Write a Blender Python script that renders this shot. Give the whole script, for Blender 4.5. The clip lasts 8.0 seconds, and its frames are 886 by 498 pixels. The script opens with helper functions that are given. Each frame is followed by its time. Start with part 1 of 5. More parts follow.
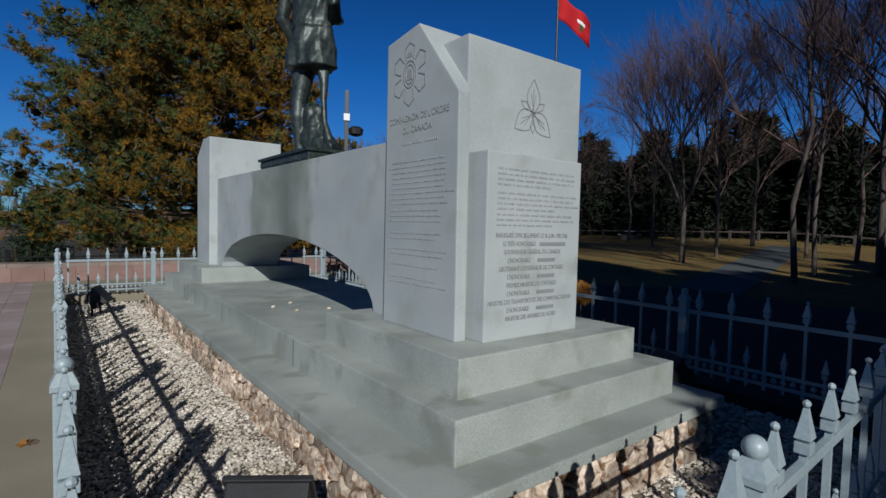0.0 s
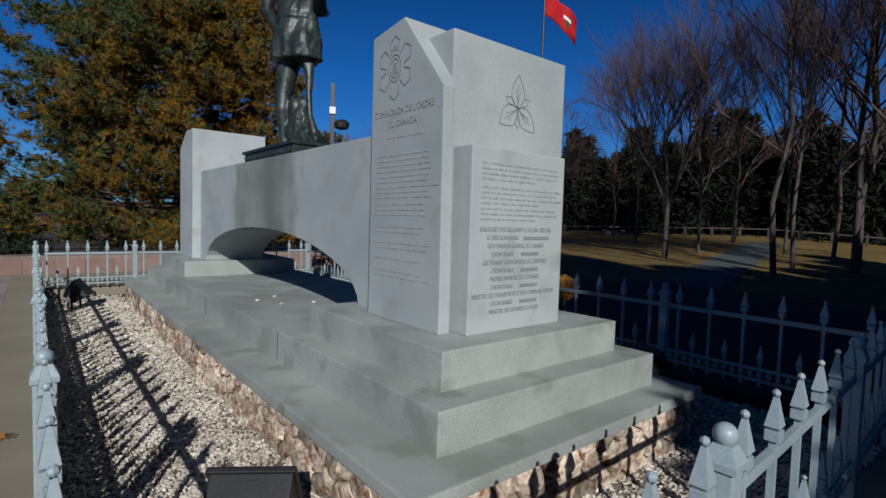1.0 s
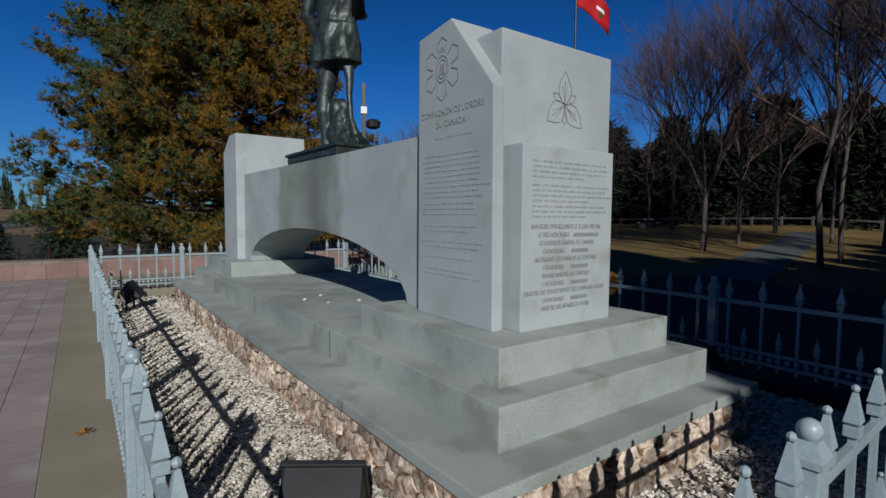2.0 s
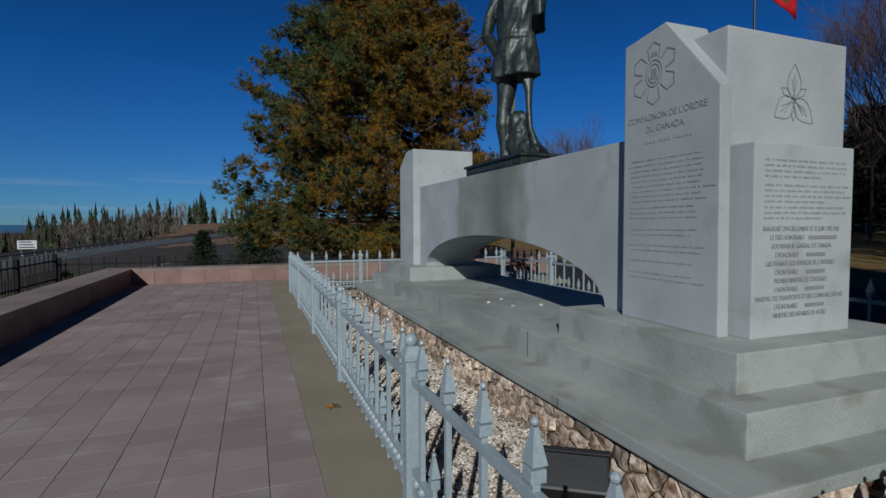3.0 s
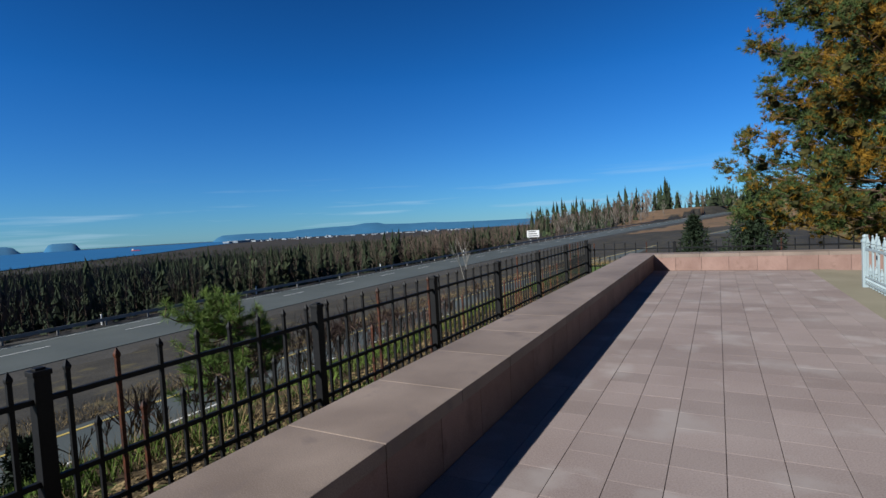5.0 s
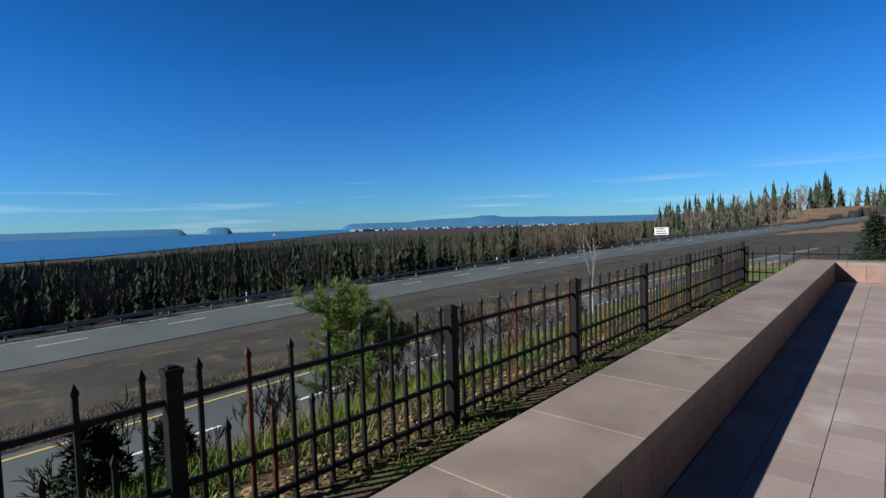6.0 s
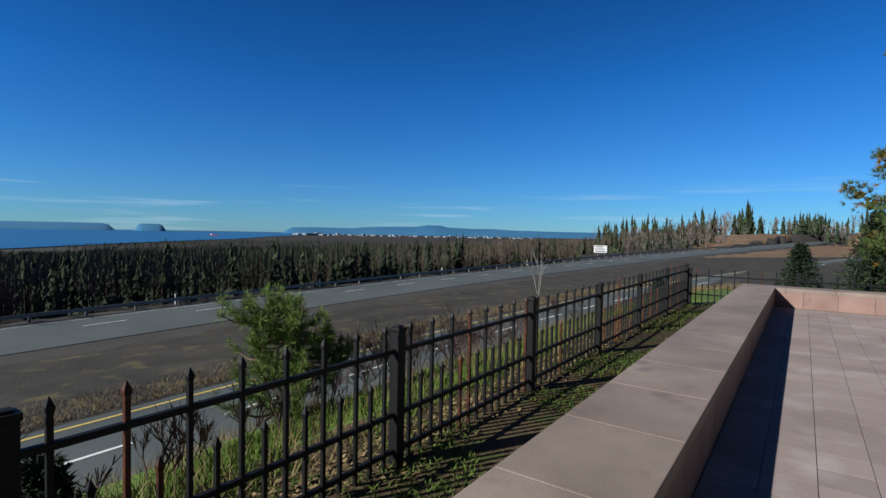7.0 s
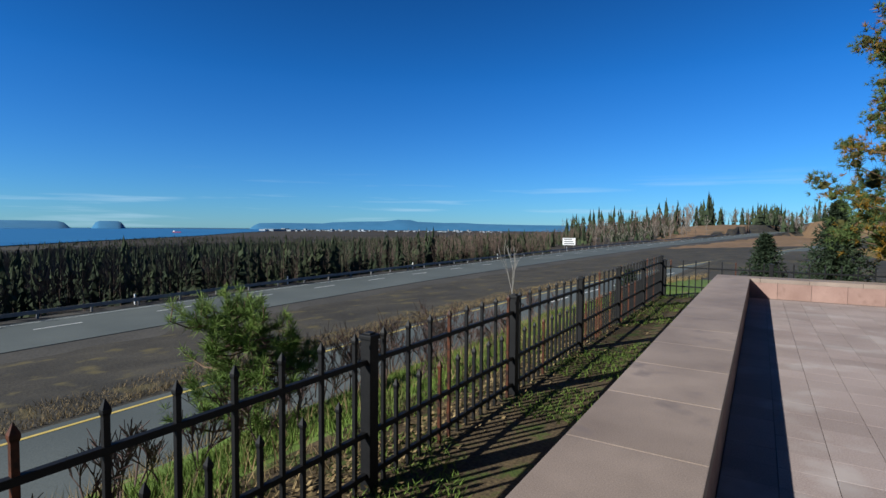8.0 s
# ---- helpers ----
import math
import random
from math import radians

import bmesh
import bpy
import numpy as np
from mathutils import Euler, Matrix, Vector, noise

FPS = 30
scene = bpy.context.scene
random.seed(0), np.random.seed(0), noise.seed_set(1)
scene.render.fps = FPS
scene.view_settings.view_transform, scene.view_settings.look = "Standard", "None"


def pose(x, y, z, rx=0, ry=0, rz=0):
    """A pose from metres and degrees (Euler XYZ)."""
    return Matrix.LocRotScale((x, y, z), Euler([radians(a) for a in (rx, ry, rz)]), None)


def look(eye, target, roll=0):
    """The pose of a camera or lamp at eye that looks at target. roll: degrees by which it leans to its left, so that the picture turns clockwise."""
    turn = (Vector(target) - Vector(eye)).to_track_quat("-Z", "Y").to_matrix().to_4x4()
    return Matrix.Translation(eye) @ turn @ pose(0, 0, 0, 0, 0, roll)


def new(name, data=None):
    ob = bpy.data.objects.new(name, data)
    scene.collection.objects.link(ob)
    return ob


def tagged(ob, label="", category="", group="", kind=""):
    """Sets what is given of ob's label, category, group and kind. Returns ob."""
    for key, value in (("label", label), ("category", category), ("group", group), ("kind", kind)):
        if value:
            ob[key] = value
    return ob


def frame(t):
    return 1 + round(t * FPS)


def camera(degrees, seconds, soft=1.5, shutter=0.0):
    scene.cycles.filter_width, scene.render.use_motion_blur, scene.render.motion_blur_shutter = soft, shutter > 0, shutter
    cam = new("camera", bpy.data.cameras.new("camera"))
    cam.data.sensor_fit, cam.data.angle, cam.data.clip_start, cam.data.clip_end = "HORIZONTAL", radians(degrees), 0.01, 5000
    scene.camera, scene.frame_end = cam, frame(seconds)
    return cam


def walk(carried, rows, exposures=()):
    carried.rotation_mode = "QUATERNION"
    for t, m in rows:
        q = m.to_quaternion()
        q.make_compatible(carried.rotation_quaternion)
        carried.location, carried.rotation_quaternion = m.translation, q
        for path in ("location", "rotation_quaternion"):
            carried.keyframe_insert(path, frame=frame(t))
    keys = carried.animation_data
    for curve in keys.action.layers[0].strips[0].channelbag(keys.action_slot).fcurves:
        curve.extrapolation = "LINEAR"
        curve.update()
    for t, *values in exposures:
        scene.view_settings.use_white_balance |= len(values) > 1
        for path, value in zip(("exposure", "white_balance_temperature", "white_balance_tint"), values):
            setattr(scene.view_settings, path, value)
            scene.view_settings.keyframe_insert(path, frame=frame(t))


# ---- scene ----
cam = camera(82.4, 8.0)
PATH = [
    (0.0, pose(0.024, 0.160, 1.631, 87.34, -1.39, -37.41)),
    (0.5, pose(0.011, 0.157, 1.628, 87.27, -1.67, -38.91)),
    (1.0, pose(0.018, 0.130, 1.625, 86.79, -1.73, -38.95)),
    (2.3, pose(-0.289, 0.210, 1.644, 86.52, 0.08, -33.65)),
    (2.5, pose(-0.415, 0.216, 1.622, 86.82, 0.32, -31.67)),
    (3.0, pose(-0.787, 0.295, 1.599, 87.37, 0.17, -20.57)),
    (3.5, pose(-1.115, 0.551, 1.594, 87.90, 2.06, -6.51)),
    (4.0, pose(-1.426, 0.640, 1.633, 88.59, 1.64, 5.04)),
    (4.5, pose(-1.847, 0.755, 1.600, 88.01, 1.21, 14.52)),
    (5.0, pose(-2.329, 1.092, 1.593, 87.25, 3.19, 28.45)),
    (6.3, pose(-3.075, 1.614, 1.643, 87.42, 1.26, 42.27)),
    (6.5, pose(-3.163, 1.709, 1.650, 88.17, 0.63, 41.40)),
    (7.0, pose(-3.415, 1.975, 1.614, 88.01, -1.09, 35.48)),
    (7.5, pose(-3.606, 2.122, 1.605, 87.50, -1.62, 30.91)),
    (8.0, pose(-3.745, 2.357, 1.603, 87.40, -0.48, 32.09)),
]
EXPO = [(0.0, -0.1, 6150, 10), (2.5, -0.3, 6100, 10), (3.0, -0.4, 6080, 10), (3.5, -0.4, 6050, 10), (4.0, -0.12, 6100, 9), (4.5, 0.35, 6150, 8), (5.0, 0.65, 6300, 7), (6.5, 0.84, 6400, 7), (7.0, 0.66, 6350, 7), (7.5, 0.76, 6350, 6), (8.0, 0.88, 6350, 6)]
walk(cam, PATH, EXPO)


# ---- light: low clear-sky sun from behind the walker ----
SUN_FROM = Vector((-0.91, -1.6, 1.0)).normalized()
world = bpy.data.worlds.new("sky")
scene.world = world
world.use_nodes = True
wn = world.node_tree
sky = wn.nodes.new("ShaderNodeTexSky")
sky.sky_type = "NISHITA"
sky.sun_disc = False
sky.sun_elevation = math.asin(SUN_FROM.z)
sky.sun_rotation = math.atan2(SUN_FROM.x, SUN_FROM.y)
sky.altitude = 300
sky.air_density = 1.0
sky.dust_density = 0.0
sky.ozone_density = 4.0
tint = wn.nodes.new("ShaderNodeMix")
tint.data_type, tint.blend_type = "RGBA", "MULTIPLY"
tint.inputs["Factor"].default_value = 1.0
hue, up_z, lift = wn.nodes.new("ShaderNodeMix"), wn.nodes.new("ShaderNodeSeparateXYZ"), wn.nodes.new("ShaderNodeMapRange")
hue.data_type = "RGBA"
hue.inputs["A"].default_value, hue.inputs["B"].default_value = (0.36, 0.775, 1.34, 1), (0.14, 0.65, 1.28, 1)
lift.inputs[1].default_value, lift.inputs[2].default_value = 0.0, 0.28
direction = wn.nodes.new("ShaderNodeTexCoord")
wn.links.new(direction.outputs["Generated"], up_z.inputs[0])
wn.links.new(up_z.outputs[2], lift.inputs[0])
wn.links.new(lift.outputs[0], hue.inputs["Factor"])
overhead, rise = wn.nodes.new("ShaderNodeMix"), wn.nodes.new("ShaderNodeMapRange")
overhead.data_type = "RGBA"
overhead.inputs["B"].default_value = (0.035, 0.22, 0.46, 1)
rise.inputs[1].default_value, rise.inputs[2].default_value = 0.26, 0.75
wn.links.new(up_z.outputs[2], rise.inputs[0])
wn.links.new(rise.outputs[0], overhead.inputs["Factor"])
wn.links.new(hue.outputs["Result"], overhead.inputs["A"])
wn.links.new(overhead.outputs["Result"], tint.inputs["B"])
wn.links.new(sky.outputs[0], tint.inputs["A"])
wn.nodes["Background"].inputs["Strength"].default_value = 0.05
# thin high streaks of cloud low over the lake
coord, cmap, wisps = wn.nodes.new("ShaderNodeTexCoord"), wn.nodes.new("ShaderNodeMapping"), wn.nodes.new("ShaderNodeTexNoise")
cmap.inputs["Scale"].default_value = (2.2, 2.2, 46)
wisps.inputs["Scale"].default_value, wisps.inputs["Detail"].default_value = 1.6, 5
wn.links.new(coord.outputs["Generated"], cmap.inputs["Vector"])
wn.links.new(cmap.outputs[0], wisps.inputs["Vector"])
veil, high, cloud = wn.nodes.new("ShaderNodeMapRange"), wn.nodes.new("ShaderNodeSeparateXYZ"), wn.nodes.new("ShaderNodeMix")
veil.inputs[1].default_value, veil.inputs[2].default_value, veil.inputs[4].default_value = 0.56, 0.78, 0.6
wn.links.new(wisps.outputs[0], veil.inputs[0])
wn.links.new(coord.outputs["Generated"], high.inputs[0])
low_sky = wn.nodes.new("ShaderNodeMapRange")
low_sky.inputs[1].default_value, low_sky.inputs[2].default_value, low_sky.inputs[3].default_value, low_sky.inputs[4].default_value = 0.05, 0.105, 1.0, 0.0
wn.links.new(high.outputs[2], low_sky.inputs[0])
both = wn.nodes.new("ShaderNodeMath")
both.operation = "MULTIPLY"
wn.links.new(veil.outputs[0], both.inputs[0])
wn.links.new(low_sky.outputs[0], both.inputs[1])
cloud.data_type = "RGBA"
cloud.inputs["B"].default_value = (6.0, 8.1, 10.2, 1)
wn.links.new(both.outputs[0], cloud.inputs["Factor"])
wn.links.new(tint.outputs["Result"], cloud.inputs["A"])
wn.links.new(cloud.outputs["Result"], wn.nodes["Background"].inputs["Color"])
sun_data = bpy.data.lights.new("sun", "SUN")
sun_data.energy, sun_data.angle, sun_data.color = 5.0, radians(0.53), (1.0, 0.965, 0.905)
sun = new("sun", sun_data)
sun.matrix_world = look((0, 0, 0), -SUN_FROM)


# ---- materials ----
def mat(name, a, b, small=40.0, big=2.0, rough=0.8, bump=0.3, metal=0.0, depth=0.01, stain=None, stain_at=0.6, per_piece=0.0, stretch=(1, 1, 1)):
    """Two tones mixed by fine grain and broad patches, with relief; per_piece: how much each object varies in brightness."""
    m = bpy.data.materials.new(name)
    m.use_nodes = True
    n, l = m.node_tree.nodes, m.node_tree.links
    bs = n["Principled BSDF"]
    bs.inputs["Roughness"].default_value = rough
    bs.inputs["Metallic"].default_value = metal
    bs.inputs["Specular IOR Level"].default_value = 0.5 if rough < 0.52 else 0.2
    geo = n.new("ShaderNodeNewGeometry")
    mp = n.new("ShaderNodeMapping")
    mp.inputs["Scale"].default_value = stretch
    l.new(geo.outputs["Position"], mp.inputs["Vector"])
    fine, broad = n.new("ShaderNodeTexNoise"), n.new("ShaderNodeTexNoise")
    for t, sc, de in ((fine, small, 4), (broad, big, 5)):
        t.inputs["Scale"].default_value, t.inputs["Detail"].default_value = sc, de
        l.new(mp.outputs[0], t.inputs["Vector"])
    add = n.new("ShaderNodeMath")
    add.operation = "MULTIPLY_ADD"
    add.inputs[1].default_value = 0.55
    l.new(fine.outputs[0], add.inputs[0])
    half = n.new("ShaderNodeMath")
    half.operation = "MULTIPLY"
    half.inputs[1].default_value = 0.45
    l.new(broad.outputs[0], half.inputs[0])
    l.new(half.outputs[0], add.inputs[2])
    ramp = n.new("ShaderNodeMapRange")
    ramp.inputs[1].default_value, ramp.inputs[2].default_value = 0.36, 0.64
    l.new(add.outputs[0], ramp.inputs[0])
    mix = n.new("ShaderNodeMix")
    mix.data_type = "RGBA"
    mix.inputs["A"].default_value, mix.inputs["B"].default_value = (*a, 1), (*b, 1)
    l.new(ramp.outputs[0], mix.inputs["Factor"])
    col = mix.outputs["Result"]
    if stain:
        st = n.new("ShaderNodeTexNoise")
        st.inputs["Scale"].default_value, st.inputs["Detail"].default_value = big * 2.3, 6
        l.new(mp.outputs[0], st.inputs["Vector"])
        sr = n.new("ShaderNodeMapRange")
        sr.inputs[1].default_value, sr.inputs[2].default_value = stain_at, stain_at + 0.12
        l.new(st.outputs[0], sr.inputs[0])
        m2 = n.new("ShaderNodeMix")
        m2.data_type = "RGBA"
        m2.inputs["B"].default_value = (*stain, 1)
        l.new(sr.outputs[0], m2.inputs["Factor"])
        l.new(col, m2.inputs["A"])
        col = m2.outputs["Result"]
    if per_piece:
        info, geo2 = n.new("ShaderNodeObjectInfo"), n.new("ShaderNodeNewGeometry")
        s = n.new("ShaderNodeMath")
        l.new(info.outputs["Random"], s.inputs[0])
        l.new(geo2.outputs["Random Per Island"], s.inputs[1])
        fr = n.new("ShaderNodeMath")
        fr.operation = "FRACT"
        l.new(s.outputs[0], fr.inputs[0])
        rr = n.new("ShaderNodeMapRange")
        rr.inputs[3].default_value, rr.inputs[4].default_value = 1 - per_piece, 1 + per_piece
        l.new(fr.outputs[0], rr.inputs[0])
        hsv = n.new("ShaderNodeHueSaturation")
        l.new(rr.outputs[0], hsv.inputs["Value"])
        l.new(col, hsv.inputs["Color"])
        col = hsv.outputs[0]
    l.new(col, bs.inputs["Base Color"])
    if bump:
        bp = n.new("ShaderNodeBump")
        bp.inputs["Strength"].default_value, bp.inputs["Distance"].default_value = bump, depth
        l.new(add.outputs[0], bp.inputs["Height"])
        l.new(bp.outputs[0], bs.inputs["Normal"])
    return m


GRANITE = mat("light_granite", (0.250, 0.280, 0.284), (0.388, 0.412, 0.404), 170, 1.2, 0.7, 0.3, depth=0.002, stain=(0.285, 0.306, 0.288), stain_at=0.57)
GRANITE_SAWN = mat("sawn_granite_steps", (0.17, 0.195, 0.18), (0.37, 0.392, 0.36), 170, 1.3, 0.6, 0.3, depth=0.003, stain=(0.212, 0.228, 0.198), stain_at=0.55)
PINK = mat("pink_granite", (0.142, 0.108, 0.088), (0.27, 0.212, 0.175), 150, 1.6, 0.6, 0.25, depth=0.003, stain=(0.15, 0.118, 0.104), stain_at=0.6, per_piece=0.09)
# the pale grey stain patches also carry the low sun's sheen as colour
PAVER = mat("pink_paver", (0.192, 0.148, 0.137), (0.292, 0.242, 0.228), 90, 0.7, 0.8, 0.3, depth=0.003, stain=(0.29, 0.25, 0.238), stain_at=0.55, per_piece=0.10)
PINK_FACE = mat("red_granite_facing", (0.168, 0.103, 0.085), (0.248, 0.163, 0.137), 130, 2.2, 0.65, 0.25, depth=0.003, stain=(0.16, 0.10, 0.082), stain_at=0.58, per_piece=0.12)
JOINT = mat("sand_joint", (0.125, 0.09, 0.075), (0.20, 0.15, 0.125), 80, 3, 0.95, 0.3)
CONCRETE = mat("concrete_strip", (0.18, 0.16, 0.112), (0.252, 0.224, 0.167), 110, 1.1, 0.85, 0.3, depth=0.003)
WHITE_IRON = mat("white_painted_iron", (0.211, 0.269, 0.289), (0.286, 0.343, 0.36), 60, 3, 0.42, 0.15, depth=0.002)
BLACK_IRON = mat("black_painted_steel", (0.00204, 0.00204, 0.00272), (0.00544, 0.00544, 0.00612), 50, 4, 0.6, 0.1, depth=0.002)
RUST_IRON = mat("rusted_black_steel", (0.00408, 0.0034, 0.0034), (0.0748, 0.0218, 0.00816), 30, 9, 0.6, 0.2, depth=0.002)
BRONZE = mat("bronze", (0.012, 0.017, 0.015), (0.044, 0.058, 0.053), 18, 3.5, 0.46, 0.6, 0.35, 0.015)
GRAVEL = mat("white_gravel", (0.34, 0.295, 0.23), (0.62, 0.575, 0.50), 60, 3, 0.85, 0.5, per_piece=0.3)
SOIL = mat("gravel_bed_soil", (0.109, 0.0816, 0.0544), (0.272, 0.231, 0.184), 70, 3, 0.95, 0.5)
FIELDSTONE = mat("fieldstone", (0.17, 0.118, 0.08), (0.52, 0.44, 0.35), 20, 6, 0.8, 0.6, stain=(0.15, 0.075, 0.036), stain_at=0.54, per_piece=0.55)
MORTAR = mat("mortar", (0.245, 0.211, 0.177), (0.34, 0.306, 0.265), 60, 4, 0.95, 0.5)
LAMP_BLACK = mat("black_lamp_housing", (0.0068, 0.00748, 0.00816), (0.015, 0.0156, 0.017), 60, 4, 0.5, 0.1)
GRASS = mat("spring_grass", (0.045, 0.078, 0.012), (0.11, 0.158, 0.03), 14, 0.6, 0.9, 0.5, 0, 0.03, stain=(0.136, 0.115, 0.051), stain_at=0.6)
DRY = mat("dry_verge", (0.017, 0.0155, 0.013), (0.056, 0.049, 0.038), 9.0, 0.25, 0.95, 0.7, 0, 0.06, stain=(0.075, 0.062, 0.03), stain_at=0.56)
LITTER = mat("leaf_litter", (0.0374, 0.0258, 0.015), (0.109, 0.0782, 0.0408), 30, 2.2, 0.95, 0.7, 0, 0.03, stain=(0.0476, 0.0646, 0.015), stain_at=0.52)
LAWN = mat("dormant_lawn", (0.085, 0.056, 0.016), (0.19, 0.125, 0.04), 6, 0.3, 0.95, 0.5, 0, 0.03, stain=(0.12, 0.105, 0.034), stain_at=0.55)
ASPHALT = mat("asphalt", (0.052, 0.062, 0.063), (0.088, 0.099, 0.097), 25, 0.15, 0.85, 0.3)
CLAY = mat("orange_clay_slope", (0.10, 0.062, 0.033), (0.20, 0.125, 0.07), 0.5, 0.05, 0.95, 0.5, 0, 0.1, stain=(0.0884, 0.068, 0.0374), stain_at=0.55)
# darker copy of the asphalt: tree shade on the driveway put into its colour
SHADED_ASPHALT = mat("shaded_dark_asphalt", (0.0163, 0.0163, 0.017), (0.0326, 0.032, 0.0313), 40, 0.4, 0.9, 0.3)
SHOULDER = mat("grey_gravel_shoulder", (0.0326, 0.0306, 0.0279), (0.0646, 0.0598, 0.053), 6, 0.2, 0.95, 0.4, 0, 0.03)
STRAW = mat("dry_straw", (0.109, 0.0748, 0.034), (0.204, 0.15, 0.0748), 10, 1, 0.9, 0.0, per_piece=0.3)
LINE = mat("road_paint", (0.533, 0.533, 0.516), (0.671, 0.671, 0.654), 8, 1, 0.7, 0.1)
BARK = mat("grey_bark", (0.0374, 0.0306, 0.0258), (0.0952, 0.0782, 0.068), 14, 3, 0.9, 0.6, 0, 0.02, stretch=(1, 1, 0.25))
PINE_BARK = mat("pine_bark", (0.0612, 0.0408, 0.0272), (0.136, 0.0884, 0.0578), 14, 3, 0.9, 0.6, 0, 0.02, stretch=(1, 1, 0.25))
NEEDLE = mat("pine_needles", (0.030, 0.050, 0.014), (0.076, 0.107, 0.032), 3, 0.5, 0.7, 0.0, per_piece=0.25)
NEEDLE_GOLD = mat("golden_pine_needles", (0.098, 0.053, 0.005), (0.225, 0.122, 0.012), 3, 0.5, 0.7, 0.0, per_piece=0.25)
# the crown's inner shade is put into this dark colour
INNER_SHADE = mat("pine_inner_shade_twigs", (0.018, 0.018, 0.006), (0.055, 0.05, 0.014), 9, 1.2, 0.9, 0.8, 0, 0.05, per_piece=0.2)
DARK_FIR = mat("dark_fir_needles", (0.00408, 0.0068, 0.00408), (0.0122, 0.0177, 0.00884), 3, 0.5, 0.85, 0.0, per_piece=0.3)
SPRUCE = mat("spruce_needles", (0.00952, 0.0177, 0.00952), (0.0245, 0.0374, 0.0177), 3, 0.5, 0.75, 0.0, per_piece=0.3)
FRESH = mat("young_pine_needles", (0.055, 0.098, 0.017), (0.14, 0.20, 0.042), 5, 0.8, 0.7, 0.0, per_piece=0.25)
TWIG = mat("bare_twigs", (0.0612, 0.0374, 0.0326), (0.116, 0.0782, 0.068), 8, 1, 0.9, 0.0, per_piece=0.2)
BIRCH = mat("birch_bark", (0.231, 0.211, 0.19), (0.354, 0.333, 0.306), 8, 1, 0.85, 0.0, per_piece=0.2)
FAR_BARE = mat("far_bare_wood", (0.036, 0.024, 0.019), (0.082, 0.058, 0.046), 0.5, 0.03, 0.95, 0.0, per_piece=0.3)
FAR_SPRUCE = mat("far_spruce", (0.009, 0.016, 0.009), (0.034, 0.044, 0.02), 0.5, 0.03, 0.95, 0.0, per_piece=0.35)
WATER = mat("lake_water", (0.007, 0.06, 0.15), (0.022, 0.115, 0.225), 0.012, 0.003, 0.35, 0.0, stain=(0.13, 0.28, 0.38), stain_at=0.63, stretch=(1.6, 0.16, 1))
# distance haze put into the base colour: far hills painted blue
HILL = mat("haze_tinted_far_hill", (0.026, 0.115, 0.22), (0.036, 0.135, 0.25), 0.01, 0.002, 1.0, 0.0)
WOODED = mat("wooded_land", (0.0177, 0.0143, 0.0102), (0.0408, 0.0313, 0.0224), 0.08, 0.006, 1.0, 0.0)
RED = mat("red_flag_cloth", (0.34, 0.00816, 0.0109), (0.422, 0.0136, 0.0163), 30, 3, 0.8, 0.1)
WHITE = mat("white_paint", (0.602, 0.602, 0.593), (0.688, 0.688, 0.679), 30, 2, 0.6, 0.1)


# ---- mesh helpers ----
def mesh_of(bm, material, smooth=False):
    me = bpy.data.meshes.new("mesh")
    bm.normal_update()
    bm.to_mesh(me)
    bm.free()
    me.materials.append(material)
    if smooth:
        me.polygons.foreach_set("use_smooth", [True] * len(me.polygons))
    return me


def part(name, bm, material, parent=None, label="", smooth=False):
    me = bm if isinstance(bm, bpy.types.Mesh) else mesh_of(bm, material, smooth)
    ob = new(name, me)
    ob.parent = parent
    if label:
        ob["label"] = label
    return ob


def thing(name, label, category, at=(0, 0, 0), group="", kind=""):
    ob = new(name)
    ob.location = at
    ob.empty_display_size = 0.1
    return tagged(ob, label, category, group, kind)


def box(x0, y0, z0, x1, y1, z1, bevel=0.0, bm=None):
    """A box between two corners, with its edges rounded."""
    own = bmesh.new()
    bmesh.ops.create_cube(own, size=1)
    for v in own.verts:
        v.co = Vector(((x0 + x1) / 2 + v.co.x * (x1 - x0), (y0 + y1) / 2 + v.co.y * (y1 - y0), (z0 + z1) / 2 + v.co.z * (z1 - z0)))
    if bevel:
        bmesh.ops.bevel(own, geom=own.edges[:], offset=bevel, segments=2, affect="EDGES", profile=0.7)
    return own if bm is None else merge(bm, own)


def merge(bm, other):
    me = bpy.data.meshes.new("tmp")
    other.to_mesh(me)
    other.free()
    bm.from_mesh(me)
    bpy.data.meshes.remove(me)
    return bm


def prism(outline, axis, lo, hi, bevel=0.0):
    """A flat outline pushed along an axis: 'x' takes (y, z) pairs, 'y' (x, z), 'z' (x, y)."""
    bm = bmesh.new()
    put = {"x": lambda p, d: (d, p[0], p[1]), "y": lambda p, d: (p[0], d, p[1]), "z": lambda p, d: (p[0], p[1], d)}[axis]
    a = [bm.verts.new(put(p, lo)) for p in outline]
    b = [bm.verts.new(put(p, hi)) for p in outline]
    bm.faces.new(a)
    bm.faces.new(b[::-1])
    for i in range(len(a)):
        j = (i + 1) % len(a)
        bm.faces.new((a[j], a[i], b[i], b[j]))
    bmesh.ops.recalc_face_normals(bm, faces=bm.faces[:])
    if bevel:
        sharp = [e for e in bm.edges if e.calc_face_angle(0) > 0.5]
        bmesh.ops.bevel(bm, geom=sharp, offset=bevel, segments=2, affect="EDGES", profile=0.7)
    return bm


